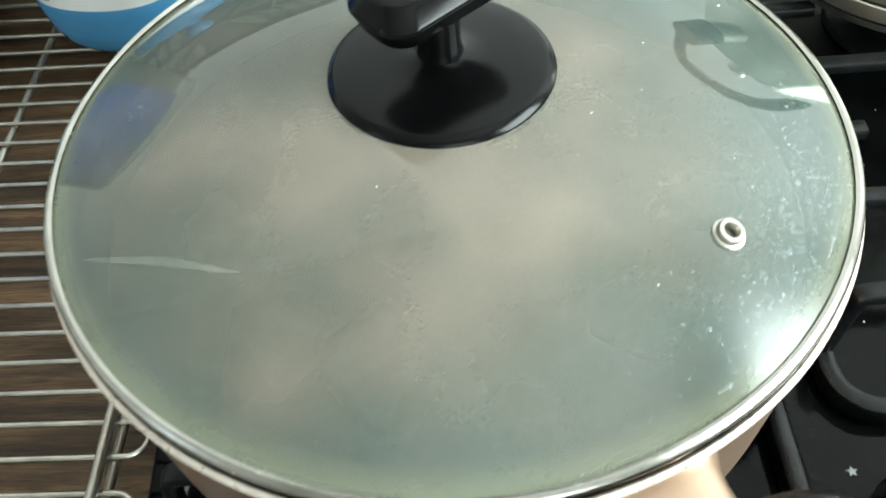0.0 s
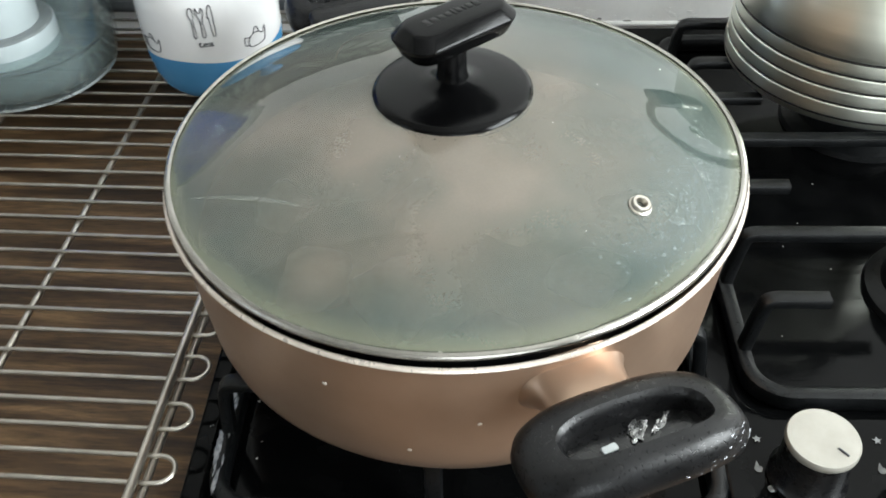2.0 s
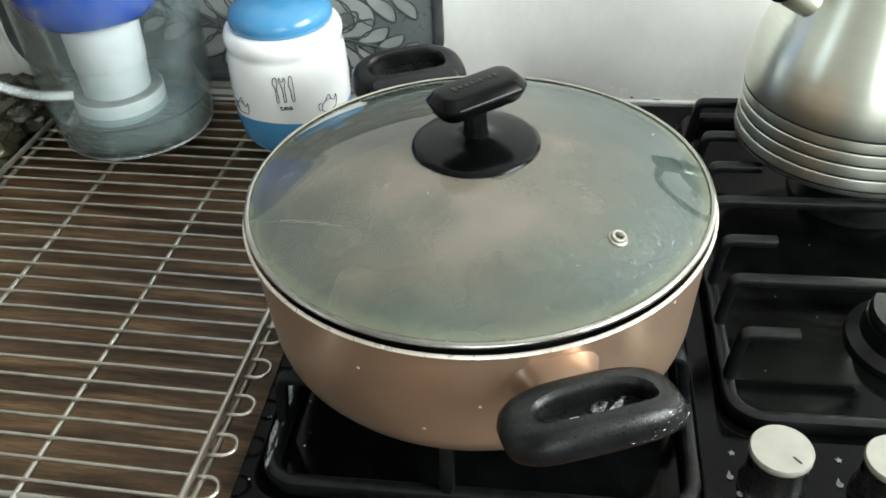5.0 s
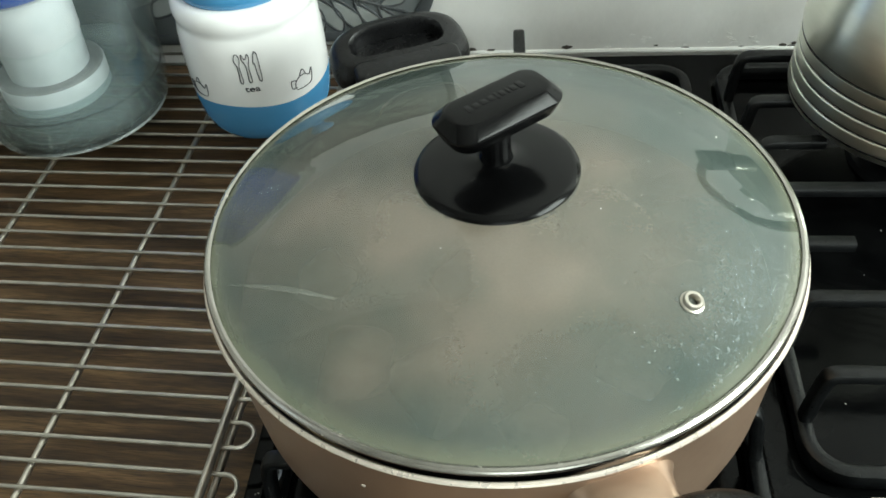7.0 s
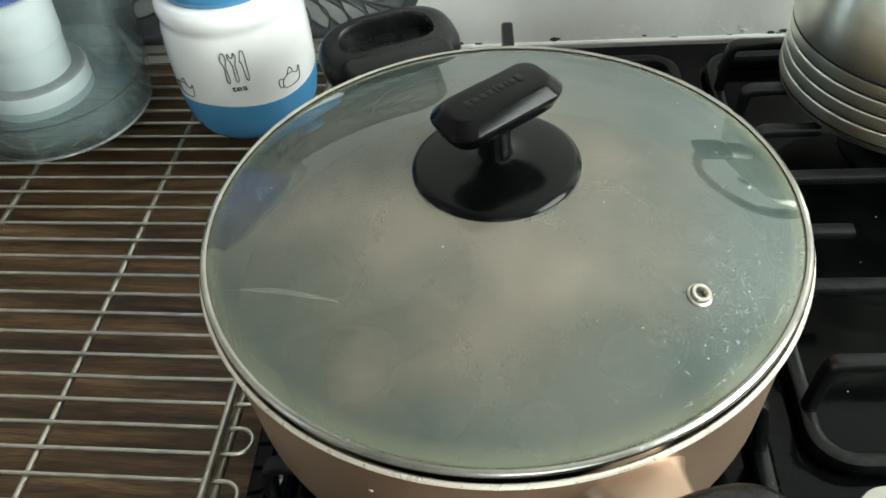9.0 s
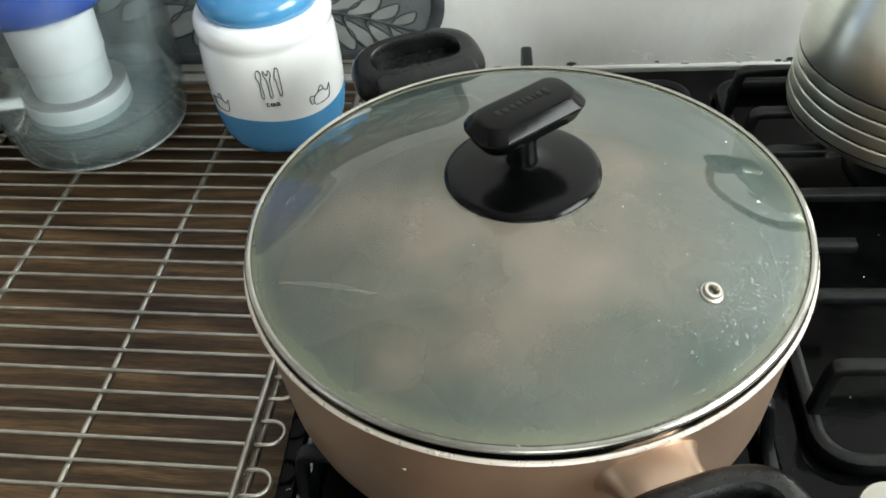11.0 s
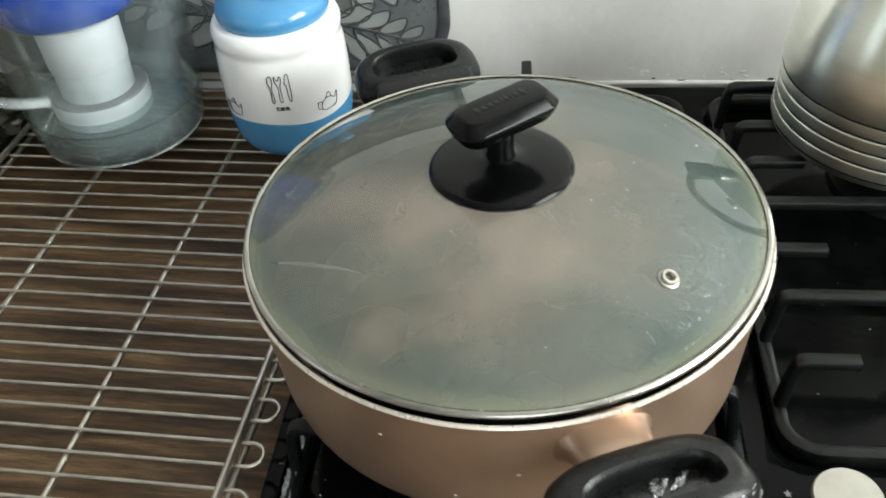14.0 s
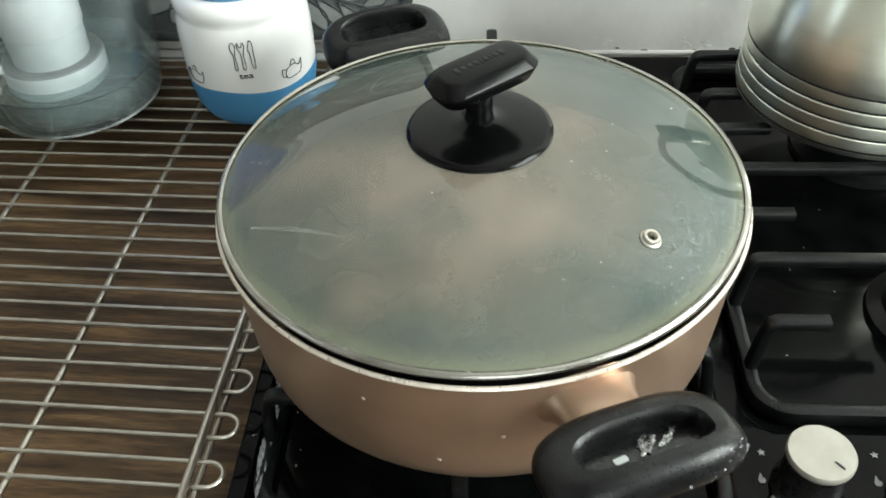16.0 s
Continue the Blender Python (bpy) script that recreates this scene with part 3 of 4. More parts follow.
# ---- pan supports ----
def finger(foot, tip, top=0.0416, rise=0.010):
    """A bar that stands up from the frame and bends over towards the burner."""
    f, t = Vector((*foot, 0.0)), Vector((*tip, 0.0))
    d = (t - f).normalized()
    pts = [f + Vector((0, 0, 0.000)), f + d * (rise * 0.22) + Vector((0, 0, top * 0.5)), f + d * (rise * 0.42) + Vector((0, 0, top * 0.84)),
           f + d * (rise * 0.62) + Vector((0, 0, top * 0.965)), f + d * (rise * 1.05) + Vector((0, 0, top)), t + Vector((0, 0, top))]
    line = spline(pts[:-1], 4) + [pts[-1]]
    side = d.cross(Vector((0, 0, 1)))
    verts, faces = [], []
    n, seg = len(line), 12
    for i, p in enumerate(line):
        a = (line[min(i + 1, n - 1)] - line[max(i - 1, 0)]).normalized()
        nrm = side.cross(a).normalized()
        for k in range(seg):
            w = 2 * math.pi * (k + 0.5) / seg
            c, s = math.cos(w), math.sin(w)
            c = math.copysign(abs(c) ** 0.5, c)
            s = math.copysign(abs(s) ** 0.5, s)
            verts.append(p + side * (0.0044 * c) + nrm * (0.0034 * s))
    for i in range(n - 1):
        for k in range(seg):
            q = (k + 1) % seg
            faces.append((i * seg + k, i * seg + q, (i + 1) * seg + q, (i + 1) * seg + k))
    faces.append(tuple(range(seg - 1, -1, -1)))
    faces.append(tuple(range((n - 1) * seg, n * seg)))
    return verts, faces


def pan_support(u0, u1, v0, v1, fingers, label):
    g = base("pan_support", HOB @ pose(0, 0, -0.0038), label, "pan support", "pan supports on the hob")
    ring = rounded_rect(u1 - u0, v1 - v0, 0.020, 8, 0.0065, (u0 + u1) / 2, (v0 + v1) / 2)
    part("frame", tube(ring, 0.0048, 0.0065, 12, True, power=3.0), M_IRON, g)
    for foot, tip in fingers:
        part("bar", finger(foot, tip), M_IRON, g, m=pose(0, 0, 0.0075))
    for u, v in ((u0 + 0.012, v0 + 0.004), (u1 - 0.012, v0 + 0.004), (u0 + 0.012, v1 - 0.004), (u1 - 0.012, v1 - 0.004)):
        part("rubber_foot", lathe([(0.0035, 0), (0.0035, 0.004), (0, 0.004)], 12), M_BLACK, g, m=pose(u, v, 0.0))
    return g


LU0, LU1, LV0, LV1 = -0.1168, 0.1295, -0.1192, 0.3150
left_support = pan_support(LU0, LU1, LV0, LV1,
            [((-0.0085, LV0), (-0.004, -0.030)), ((0.001, LV1), (0.004, 0.245)), ((LU0, -0.010), (-0.030, -0.004)), ((LU1, -0.040), (0.040, -0.030)),
             ((LU0, 0.215), (-0.022, 0.215)), ((LU1, 0.215), (0.038, 0.215)), ((LU0, 0.100), (0.009, 0.100)), ((LU1, 0.100), (0.009, 0.100)),
             ((LU0, -0.075), (-0.060, -0.075))],
            "matt black steel pan support under the pot")
# chips, drawn long and blue-grey so they also paint the bar's reflected light
wear = random.Random(17)
for k in range(22):
    part("worn_sheen_patch", lump(0.0008 + 0.0022 * wear.random() ** 2, k + 5, (0.45, 2.6, 0.10), 0.8, 2.2, 3), M_WORN_SHEEN, left_support, "chipped bare metal, also painting the bar's sheen",
         m=pose(LU0 - 0.0010 + 0.0024 * wear.uniform(-1, 1), -0.112 + 0.0042 * k + 0.002 * wear.random(), 0.0129, 0, -6, wear.uniform(-8, 8)))
RU0, RU1, RV0, RV1 = 0.1580, 0.4180, -0.0475, 0.3150
pan_support(RU0, RU1, RV0, RV1,
            [((RU0, -0.0160), (0.1950, -0.0160)), ((RU0, 0.0350), (0.2600, 0.0350)), ((RU0, 0.0770), (0.1965, 0.0770)), ((RU0, 0.1240), (0.287, 0.1240)),
             ((RU0, 0.170), (0.200, 0.170)), ((RU0, 0.2150), (0.255, 0.2150)), ((RU0, 0.2700), (0.200, 0.2700)),
             ((RU1, -0.0160), (0.380, -0.0160)), ((RU1, 0.0350), (0.320, 0.0350)), ((RU1, 0.0770), (0.380, 0.0770)), ((RU1, 0.1240), (0.287, 0.1240)),
             ((RU1, 0.2150), (0.330, 0.2150)), ((0.287, RV0), (0.287, -0.005)), ((0.287, RV1), (0.287, 0.260))],
            "matt black steel pan support under the kettle")


# ---- cooking pot ----
POT_Z = 0.0489
pot = base("cooking_pot", pose(0, 0, POT_Z), "champagne lacquered casserole pot with black handles, standing on the hob", "pot")
part("body", lathe([(0, 0.0), (0.116, 0.0), (0.1215, 0.0008), (0.1258, 0.0032), (0.1284, 0.0075), (0.1298, 0.0140), (0.1308, 0.028), (0.1324, 0.052), (0.1336, 0.0745), (0.1344, 0.0806)], 160), M_POT, pot)
part("rim", lathe([(0.1344, 0.0804), (0.1361, 0.0813), (0.1366, 0.0822), (0.1361, 0.0831), (0.1350, 0.0834), (0.1342, 0.0828)], 160), M_POT_RIM, pot, "pale bare rim of the pot")
part("lining", lathe([(0.1343, 0.0829), (0.1325, 0.0796), (0.1306, 0.0750), (0.1296, 0.066), (0.1270, 0.025), (0.120, 0.009), (0.108, 0.004), (0, 0.003)], 128), M_POT_IN, pot, "dark non-stick inside")


HANDLE_SECTION = ((0.00, -0.0090), (-0.02, 0.0030), (0.03, 0.0070), (0.13, 0.0086), (0.34, 0.0083), (0.62, 0.0071), (0.83, 0.0048), (0.96, 0.0014),
                  (1.00, -0.0026), (0.95, -0.0064), (0.76, -0.0090), (0.35, -0.0098))


def handle_point(a, f, z):
    """A place on a side handle: a the angle round it, f from 0 at the hole to 1 at the outside, z up; x along the rim, y away from the pot."""
    c, s = math.cos(a), math.sin(a)
    far = lambda v, e: math.copysign(abs(v) ** e, v)
    hole = Vector((-0.0010 + 0.0268 * far(c, 0.66), 0.0026 + 0.0104 * far(s, 0.74), 0))
    rim = Vector((0.0424 * far(c, 0.62), 0.0236 * far(s, 0.66), 0))
    return hole.lerp(rim, f) + Vector((0, 0, z + 0.0012 * s - 0.003 * c * c))


def handle_loop():
    """The loop of a side handle, flat on top with a raised lip round the hole."""
    n, seg = 72, len(HANDLE_SECTION)
    verts = [handle_point(2 * math.pi * (i + 0.5) / n, f, z) for i in range(n) for f, z in HANDLE_SECTION]
    faces = []
    for i in range(n):
        j = (i + 1) % n
        for k in range(seg):
            q = (k + 1) % seg
            faces.append((i * seg + k, j * seg + k, j * seg + q, i * seg + q))
    return verts, faces


def bracket():
    """The flared metal mount between pot wall and handle."""
    verts, faces = [], []
    rows = ((-0.004, 0.0265, 0.0185), (-0.001, 0.0235, 0.0150), (0.002, 0.0212, 0.0128), (0.006, 0.0193, 0.0112), (0.011, 0.0182, 0.0102), (0.017, 0.0177, 0.0096), (0.025, 0.0176, 0.0090))
    seg = 40
    for y, a, b in rows:
        for k in range(seg):
            w = 2 * math.pi * k / seg
            c, s = math.cos(w), math.sin(w)
            verts.append((a * math.copysign(abs(c) ** 0.8, c), y, b * math.copysign(abs(s) ** 0.8, s)))
    for i in range(len(rows) - 1):
        for k in range(seg):
            q = (k + 1) % seg
            faces.append((i * seg + k, (i + 1) * seg + k, (i + 1) * seg + q, i * seg + q))
    faces.append(tuple(range((len(rows) - 1) * seg, len(rows) * seg)))
    return verts, faces


def side_handle(turn, worn):
    """turn: the direction away from the pot, in degrees."""
    m = pose(0, 0, 0, 0, 0, turn - 90)
    part("bracket", bracket(), M_POT, pot, "flared champagne metal mount", m=m @ pose(0, 0.131, 0.0630, 8))
    h = part("handle", handle_loop(), M_BAKELITE_DULL, pot, "worn black plastic loop handle" if worn else "black plastic loop handle", m=m @ pose(-0.001, 0.1715, 0.0785, 10))
    part("tongue", slab(0.058, 0.024, 0.005, 0.004, 0.001), M_BLACK, h, "black core inside the loop", m=pose(0, 0.0010, -0.0078))
    if not worn:
        part("mount", slab(0.064, 0.017, 0.0165, 0.006, 0.003), M_BAKELITE_DULL, h, "black shoulder against the pot", m=pose(0, -0.0190, -0.0095))
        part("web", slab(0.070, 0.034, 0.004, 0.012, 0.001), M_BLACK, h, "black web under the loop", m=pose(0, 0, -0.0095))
    if worn:
        part("foil_patch", lump(0.0042, 3, (1.3, 0.62, 0.22), 0.8, 2.6, 3), M_FOIL, h, "bright bare metal showing in the loop", m=pose(-0.0040, -0.0014, -0.0024, 0, 0, 48))
        part("foil_patch", lump(0.0037, 9, (1.5, 0.40, 0.22), 0.8, 2.6, 3), M_FOIL, h, "bright bare metal showing in the loop", m=pose(-0.0135, -0.0022, -0.0024, 0, 0, 36))
        part("foil_patch", slab(0.0062, 0.0032, 0.0010, 0.0008, 0.0003), M_SKIRT, h, "pale plate showing in the loop", m=pose(0.0090, 0.0022, -0.0028, 0, 0, 6))
        rng = random.Random(4)
        for k in range(30):
            low = k % 3 == 0
            a = radians(rng.gauss(100, 9) if low else rng.uniform(112, 176))
            f, z = (rng.uniform(0.95, 1.0), rng.uniform(-0.0060, -0.0010)) if low else rng.choice(((0.965, 0.0012), (0.90, 0.0034), (0.995, -0.0020), (0.84, 0.0047)))
            part("scuff", lump(rng.choice((0.0002, 0.0003, 0.0004, 0.0006)), k + 20, (2.8, 0.5, 0.25), 0.7, 2.0, 2), M_WORN_SHEEN, h, "scuff in the black plastic",
                 m=Matrix.Translation(handle_point(a, f, z)) @ pose(0, 0, 0, -50, 0, 20 + 25 * rng.random()))



side_handle(-65.5, True)
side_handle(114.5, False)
for a, z in ((-94.5, 0.027), (-82.0, 0.046), (-109, 0.060), (-33.5, 0.0730)):
    part("food_splash", lump(0.0011, int(-a), (1.0, 0.3, 0.8), 0.4, 2.0, 2), M_POT_RIM, pot, "dried splash on the pot",
         m=pose(0.1335 * math.cos(radians(a)), 0.1335 * math.sin(radians(a)), z, 0, 0, a + 90))

# ---- stew in the pot ----
stew = base("stew", pose(0, 0, POT_Z + 0.0045), "pale stewed pieces in broth inside the lidded pot", "food")
part("broth", lathe([(0, 0), (0.100, 0), (0.118, 0.008), (0.1262, 0.030), (0.1268, 0.046), (0, 0.046)], 96), M_BROTH, stew, "brown broth")
rng = random.Random(11)
for x, y, r in ((-0.045, 0.035, 0.030), (-0.060, -0.060, 0.026), (-0.020, -0.068, 0.028), (0.010, 0.040, 0.026), (0.030, -0.010, 0.028), (-0.015, -0.005, 0.024),
                (0.055, 0.045, 0.026), (0.065, -0.050, 0.025), (0.020, -0.090, 0.022), (-0.085, -0.010, 0.022), (0.005, 0.085, 0.026), (0.088, 0.000, 0.022)):
    part("stew_piece", lump(r, rng.random() * 50, (1.0, 0.85, 0.55), 0.35, 1.5), M_MEAT, stew, "pale stewed piece", m=pose(x, y, 0.0385, 0, 0, rng.uniform(0, 180)))

# ---- lid ----
LID_Z = 0.1335
lid = base("pot_lid", pose(0, 0, LID_Z), "steamed-up domed glass lid with steel band and black knob", "lid")


def dome(r):
    return 0.004 + 0.0300 * (1 - (r / 0.1315) ** 2.0)


glass_out = [(0.1318 * k / 40, dome(0.1318 * k / 40)) for k in range(41)]
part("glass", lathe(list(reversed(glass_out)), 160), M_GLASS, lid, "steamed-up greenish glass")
part("band", lathe([(0.1318, 0.0047), (0.1330, 0.0053), (0.1343, 0.0047), (0.1350, 0.0036), (0.1350, 0.0029), (0.1342, 0.0021), (0.1326, 0.0021), (0.1321, 0.0034), (0.1318, 0.0047)], 200),
     M_STEEL, lid, "polished steel band")
part("inner_lip", lathe([(0.1328, 0.0016), (0.1314, 0.0000), (0.1296, -0.0040), (0.1290, -0.0110), (0.1284, -0.0110), (0.1286, 0.0004)], 160), M_IRON, lid, "dark seal under the band")
part("knob_base", lathe([(0.0350, 0.0285), (0.0365, 0.0298), (0.0366, 0.0312), (0.0361, 0.0324), (0.0342, 0.0341), (0.0330, 0.0345), (0.0250, 0.0355), (0.0160, 0.0364), (0.0096, 0.0371), (0.0074, 0.0386), (0.0066, 0.0420), (0.0066, 0.0580), (0, 0.0580)], 96),
     M_BAKELITE, lid, "round black plastic plate and stem")


def grip_block():
    L, W, H = 0.0556, 0.0276, 0.0140
    # undercut below, then a wide chamfer up to the flat top
    rows = [(0.0062, 0.0), (0.0040, 0.0006), (0.0028, 0.0020), (0.0010, 0.0062), (0.0002, 0.0080), (0.0002, 0.0088), (0.0008, 0.0096), (0.0040, 0.0130), (0.0048, 0.0137), (0.0058, H)]
    verts, faces, seg = [], [], 8
    n = 4 * (seg + 1)
    for inset, z in rows:
        for x, y, _ in rounded_rect(L - 2 * inset, W - 2 * inset, 0.0090 - inset * 0.5, seg):
            y *= 1 + 0.10 * math.cos(math.pi * x / L)          # the long sides swell a little
            verts.append((x, y, z + 0.0020 * (x / L)))
    for a in range(len(rows) - 1):
        for i in range(n):
            j = (i + 1) % n
            faces.append((a * n + i, a * n + j, (a + 1) * n + j, (a + 1) * n + i))
    faces.append(tuple(range(n - 1, -1, -1)))
    faces.append(tuple(range((len(rows) - 1) * n, len(rows) * n)))
    return verts, faces


grip = part("grip", grip_block(), M_BAKELITE, lid, "black plastic grip bar", m=pose(0.0012, 0.0004, 0.0555, 0, 0, 40))
widths = (0.0026, 0.0030, 0.0028, 0.0026, 0.0012, 0.0024, 0.0012, 0.0026, 0.0028)
x = -0.0150
for k, w in enumerate(widths):
    part("embossed_bar", slab(w, 0.0050 if k in (0, 4, 8) else 0.0036, 0.0003, 0.0005, 0.0001), M_BAKELITE, grip, "raised bar of the maker's mark", m=pose(x + w / 2, 0.0005, 0.0139 + 0.002 * x / 0.0535))
    x += w + 0.0009
VENT = Vector((0.0805, -0.0600, 0))
nv = Vector((VENT.x, VENT.y, 0.145)).normalized()
vent_m = Matrix.Translation((VENT.x, VENT.y, dome(0.1004) - 0.0006)) @ Vector((0, 0, 1)).rotation_difference(Vector((nv.x * 0.55, nv.y * 0.55, 1))).to_matrix().to_4x4()
vent = part("steam_vent", lathe([(0.0049, -0.0006), (0.0052, 0.0004), (0.0050, 0.0010), (0.0042, 0.0014), (0.0041, 0.0026), (0.0037, 0.0031), (0.0026, 0.0031), (0.0021, 0.0024), (0.0020, -0.001)], 40), M_CHROME, lid, "small steel steam vent ring", m=vent_m)
part("vent_hole", lathe([(0.0022, 0.0004), (0, 0.0004)], 24), M_CHROME, vent, "dull vent hole")


# drops of water on the glass, thickest past the vent
def drops(count, spread, size, seed=7):
    """Flat beads of water; spread: mean and scatter of the angle and of the radius; size: least, typical extra and greatest."""
    rng = random.Random(seed)
    verts, faces = [], []
    for k in range(count):
        a, r = radians(rng.gauss(*spread[0])), rng.gauss(*spread[1])
        r = min(max(r, 0.042), 0.127)
        s = min(size[2], size[0] + rng.expovariate(1.0 / size[1]))
        c = Vector((r * math.cos(a), r * math.sin(a), dome(r) - 0.00005))
        seg, rows = 8, ((1.0, 0.0), (0.85, 0.38), (0.45, 0.62))
        k0 = len(verts)
        el = rng.uniform(0.7, 1.5)
        for f, h in rows:
            for i in range(seg):
                w = 2 * math.pi * i / seg
                verts.append(c + Vector((s * f * math.cos(w), s * el * f * math.sin(w), s * h)))
        verts.append(c + Vector((0, 0, s * 0.72)))
        for q in range(2):
            for i in range(seg):
                j = (i + 1) % seg
                faces.append((k0 + q * seg + i, k0 + q * seg + j, k0 + (q + 1) * seg + j, k0 + (q + 1) * seg + i))
        for i in range(seg):
            faces.append((k0 + 2 * seg + i, k0 + 2 * seg + (i + 1) % seg, k0 + 3 * seg))
    return verts, faces


for count, spread, size, seed in ((1900, ((-26, 14), (0.1145, 0.009)), (0.00014, 0.000105, 0.0008), 7),
                                  (110, ((-32, 9), (0.1185, 0.0055)), (0.0003, 0.00014, 0.0007), 8),
                                  (26, ((-20.5, 1.0), (0.0930, 0.0025)), (0.0002, 0.0001, 0.0005), 9),
                                  (26, ((-25.5, 1.4), (0.1005, 0.0028)), (0.0002, 0.0001, 0.0005), 10),
                                  (500, ((-62, 14), (0.1120, 0.008)), (0.00010, 0.00007, 0.0004), 11)):
    d = part("condensation", drops(count, spread, size, seed), M_DROP, lid, "small water drops on the glass")
    d["kind"] = "stuff"
streak = []
for k in range(25):
    t = k / 24
    x, y = -0.1110 + 0.0530 * t, -0.0535 - 0.0165 * t + 0.0008 * math.sin(math.pi * t)
    streak.append(Vector((x, y, dome(math.hypot(x, y)) + 0.0001)))
sv = []
for k, p in enumerate(streak):
    w = 0.0016 * math.sin(math.pi * (k + 0.6) / 25.6) ** 0.7
    sv += [p + Vector((0.3 * w, w, 0)), p + Vector((0, 0, 0.0003)), p - Vector((0.3 * w, w, 0))]
part("wipe_mark", (sv, [(3 * k + i, 3 * k + i + 1, 3 * k + i + 4, 3 * k + i + 3) for k in range(24) for i in (0, 1)]), M_WIPE, lid, "faint pale wipe mark on the glass")
for x, y, s in ((-0.0188, -0.0484, 0.0006), (0.058, -0.078, 0.0006), (0.100, 0.050, 0.0011), (0.084, 0.066, 0.0007), (0.045, -0.022, 0.0006), (0.066, 0.014, 0.0006), (0.062, -0.010, 0.0005), (0.030, 0.095, 0.0006)):
    part("speck", lump(s * 0.42, s * 9000, (1, 1.2, 0.5), 0.4, 2, 1), M_CRUMB, lid, "pale speck on the glass", m=pose(x, y, dome(math.hypot(x, y)) + 0.0003))
for x, y in ((-0.026, -0.012), (-0.028, -0.008), (-0.024, -0.005), (-0.021, -0.015), (0.018, 0.022)):
    part("speck", lump(0.0004, x * 900, (1, 1.2, 0.5), 0.4, 2, 1), M_CRUMB, lid, "pale speck on the knob plate", m=pose(x, y, 0.0347))

# ---- wire rack on the worktop ----
RACK_Z = 0.0196
rack = base("wire_rack", pose(0, 0, 0), "chromed wire cooling rack lying on the worktop", "wire rack")
RX0, RX1 = -0.4360, -0.1462
PITCH = 0.0312
for k in range(16):
    yc = -0.1448 + PITCH * k
    h, tip = 0.0078, 0.0165
    pts = [(RX0 - 0.002, yc - h, 0)] + [(RX0 + (RX1 - RX0) * s / 5 + 0.004, yc - h, 0) for s in range(1, 6)]
    x0 = pts[-1][0]
    pts += [(x0 + (tip - 0.012), yc - h, 0)]
    x1 = pts[-1][0]
    pts += [(x1 + h * math.cos(radians(a)) * 1.05, yc + h * math.sin(radians(a)), 0) for a in range(-75, 76, 15)]
    pts += [(x1, yc + h, 0), (x0, yc + h, 0)] + [(RX0 + (RX1 - RX0) * s / 5 + 0.004, yc + h, 0) for s in range(4, 0, -1)] + [(RX0 - 0.002, yc + h, 0)]
    wob = [(x, y + 0.0006 * noise.noise(Vector((x * 9, y * 31, k))), 0.0005 * noise.noise(Vector((x * 7, y * 23, 4.0 + k)))) for x, y, z in pts]
    part("wire", tube(wob, 0.00125, seg=8), M_CHROME, rack, m=pose(0, 0, RACK_Z))
YB, YF = 0.3330, -0.1640
for x, r in ((RX0, 0.0024), (RX1, 0.0024)):
    part("rail", tube([(x, YF, 0), (x, YB, 0)], r, seg=12), M_CHROME, rack, m=pose(0, 0, RACK_Z + 0.0034))
    part("rail", tube([(x + 0.0035, YF - 0.001, 0), (x + 0.0035, YB, 0)], r * 0.85, seg=12), M_CHROME, rack, m=pose(0, 0, RACK_Z - 0.0031))
for x in (-0.2462, -0.3480):
    part("cross_bar", tube([(x, YF - 0.004, 0), (x, YB, 0)], 0.0020, seg=12), M_CHROME, rack, m=pose(0, 0, RACK_Z - 0.0031))
for y, z, r in ((-0.1608, RACK_Z - 0.0040, 0.0026), (0.3330, RACK_Z, 0.0024)):
    part("end_rod", tube([(RX0 - 0.004, y, 0), (-0.140, y, 0)], r, seg=12), M_CHROME, rack, m=pose(0, 0, z))
hook = [(RX0, -0.1680, 0), (-0.1480, -0.1680, 0)] + [(-0.1415 + 0.0075 * math.cos(radians(a)), -0.1605 + 0.0075 * math.sin(radians(a)), 0) for a in range(-90, 91, 15)] + [(-0.150, -0.1530, 0)]
part("end_rod", tube(hook, 0.0026, seg=12), M_CHROME, rack, m=pose(0, 0, RACK_Z - 0.0045))
part("apron", moved(slab(0.300, 0.014, 0.0160, 0.004, 0.002), pose(-0.287, -0.1805, TOP + 0.0003)), M_APRON, rack, "grey metal front strip")
for x in (RX0 + 0.006, RX1 + 0.0035):
    for y in (0.02, 0.30):
        part("leg", tube([(x, y, TOP + 0.0002), (x, y, RACK_Z - 0.003)], 0.0022, seg=10, up=(0, 1, 0)), M_CHROME, rack)
REST = RACK_Z + 0.0013


# ---- tea jar ----
JX, JY = -0.1975, 0.2410
FACE = math.atan2(-0.93, 0.37)       # the way the printed front looks
jar = base("tea_jar", pose(JX, JY, REST), "white and blue glazed ceramic tea jar on the wire rack", "jar")
jar_profile = [(0, 0.0), (0.038, 0.0), (0.0425, 0.0015), (0.0465, 0.006), (0.0495, 0.014), (0.0515, 0.026), (0.0525, 0.040), (0.0528, 0.055), (0.0524, 0.070), (0.0516, 0.082),
               (0.0505, 0.086), (0.0500, 0.0885), (0.0510, 0.0915), (0.0518, 0.096), (0.0512, 0.1005), (0.0490, 0.1045), (0.0468, 0.1058), (0.0420, 0.1058)]


jar_profile = [(r * 0.965, z) for r, z in jar_profile]


def jar_radius(z):
    return float(np.interp(z, [q[1] for q in jar_profile[2:-1]], [q[0] for q in jar_profile[2:-1]]))


def wavy_top(a):
    return 0.0345 + 0.0018 * math.sin(a * 3 + 0.6)


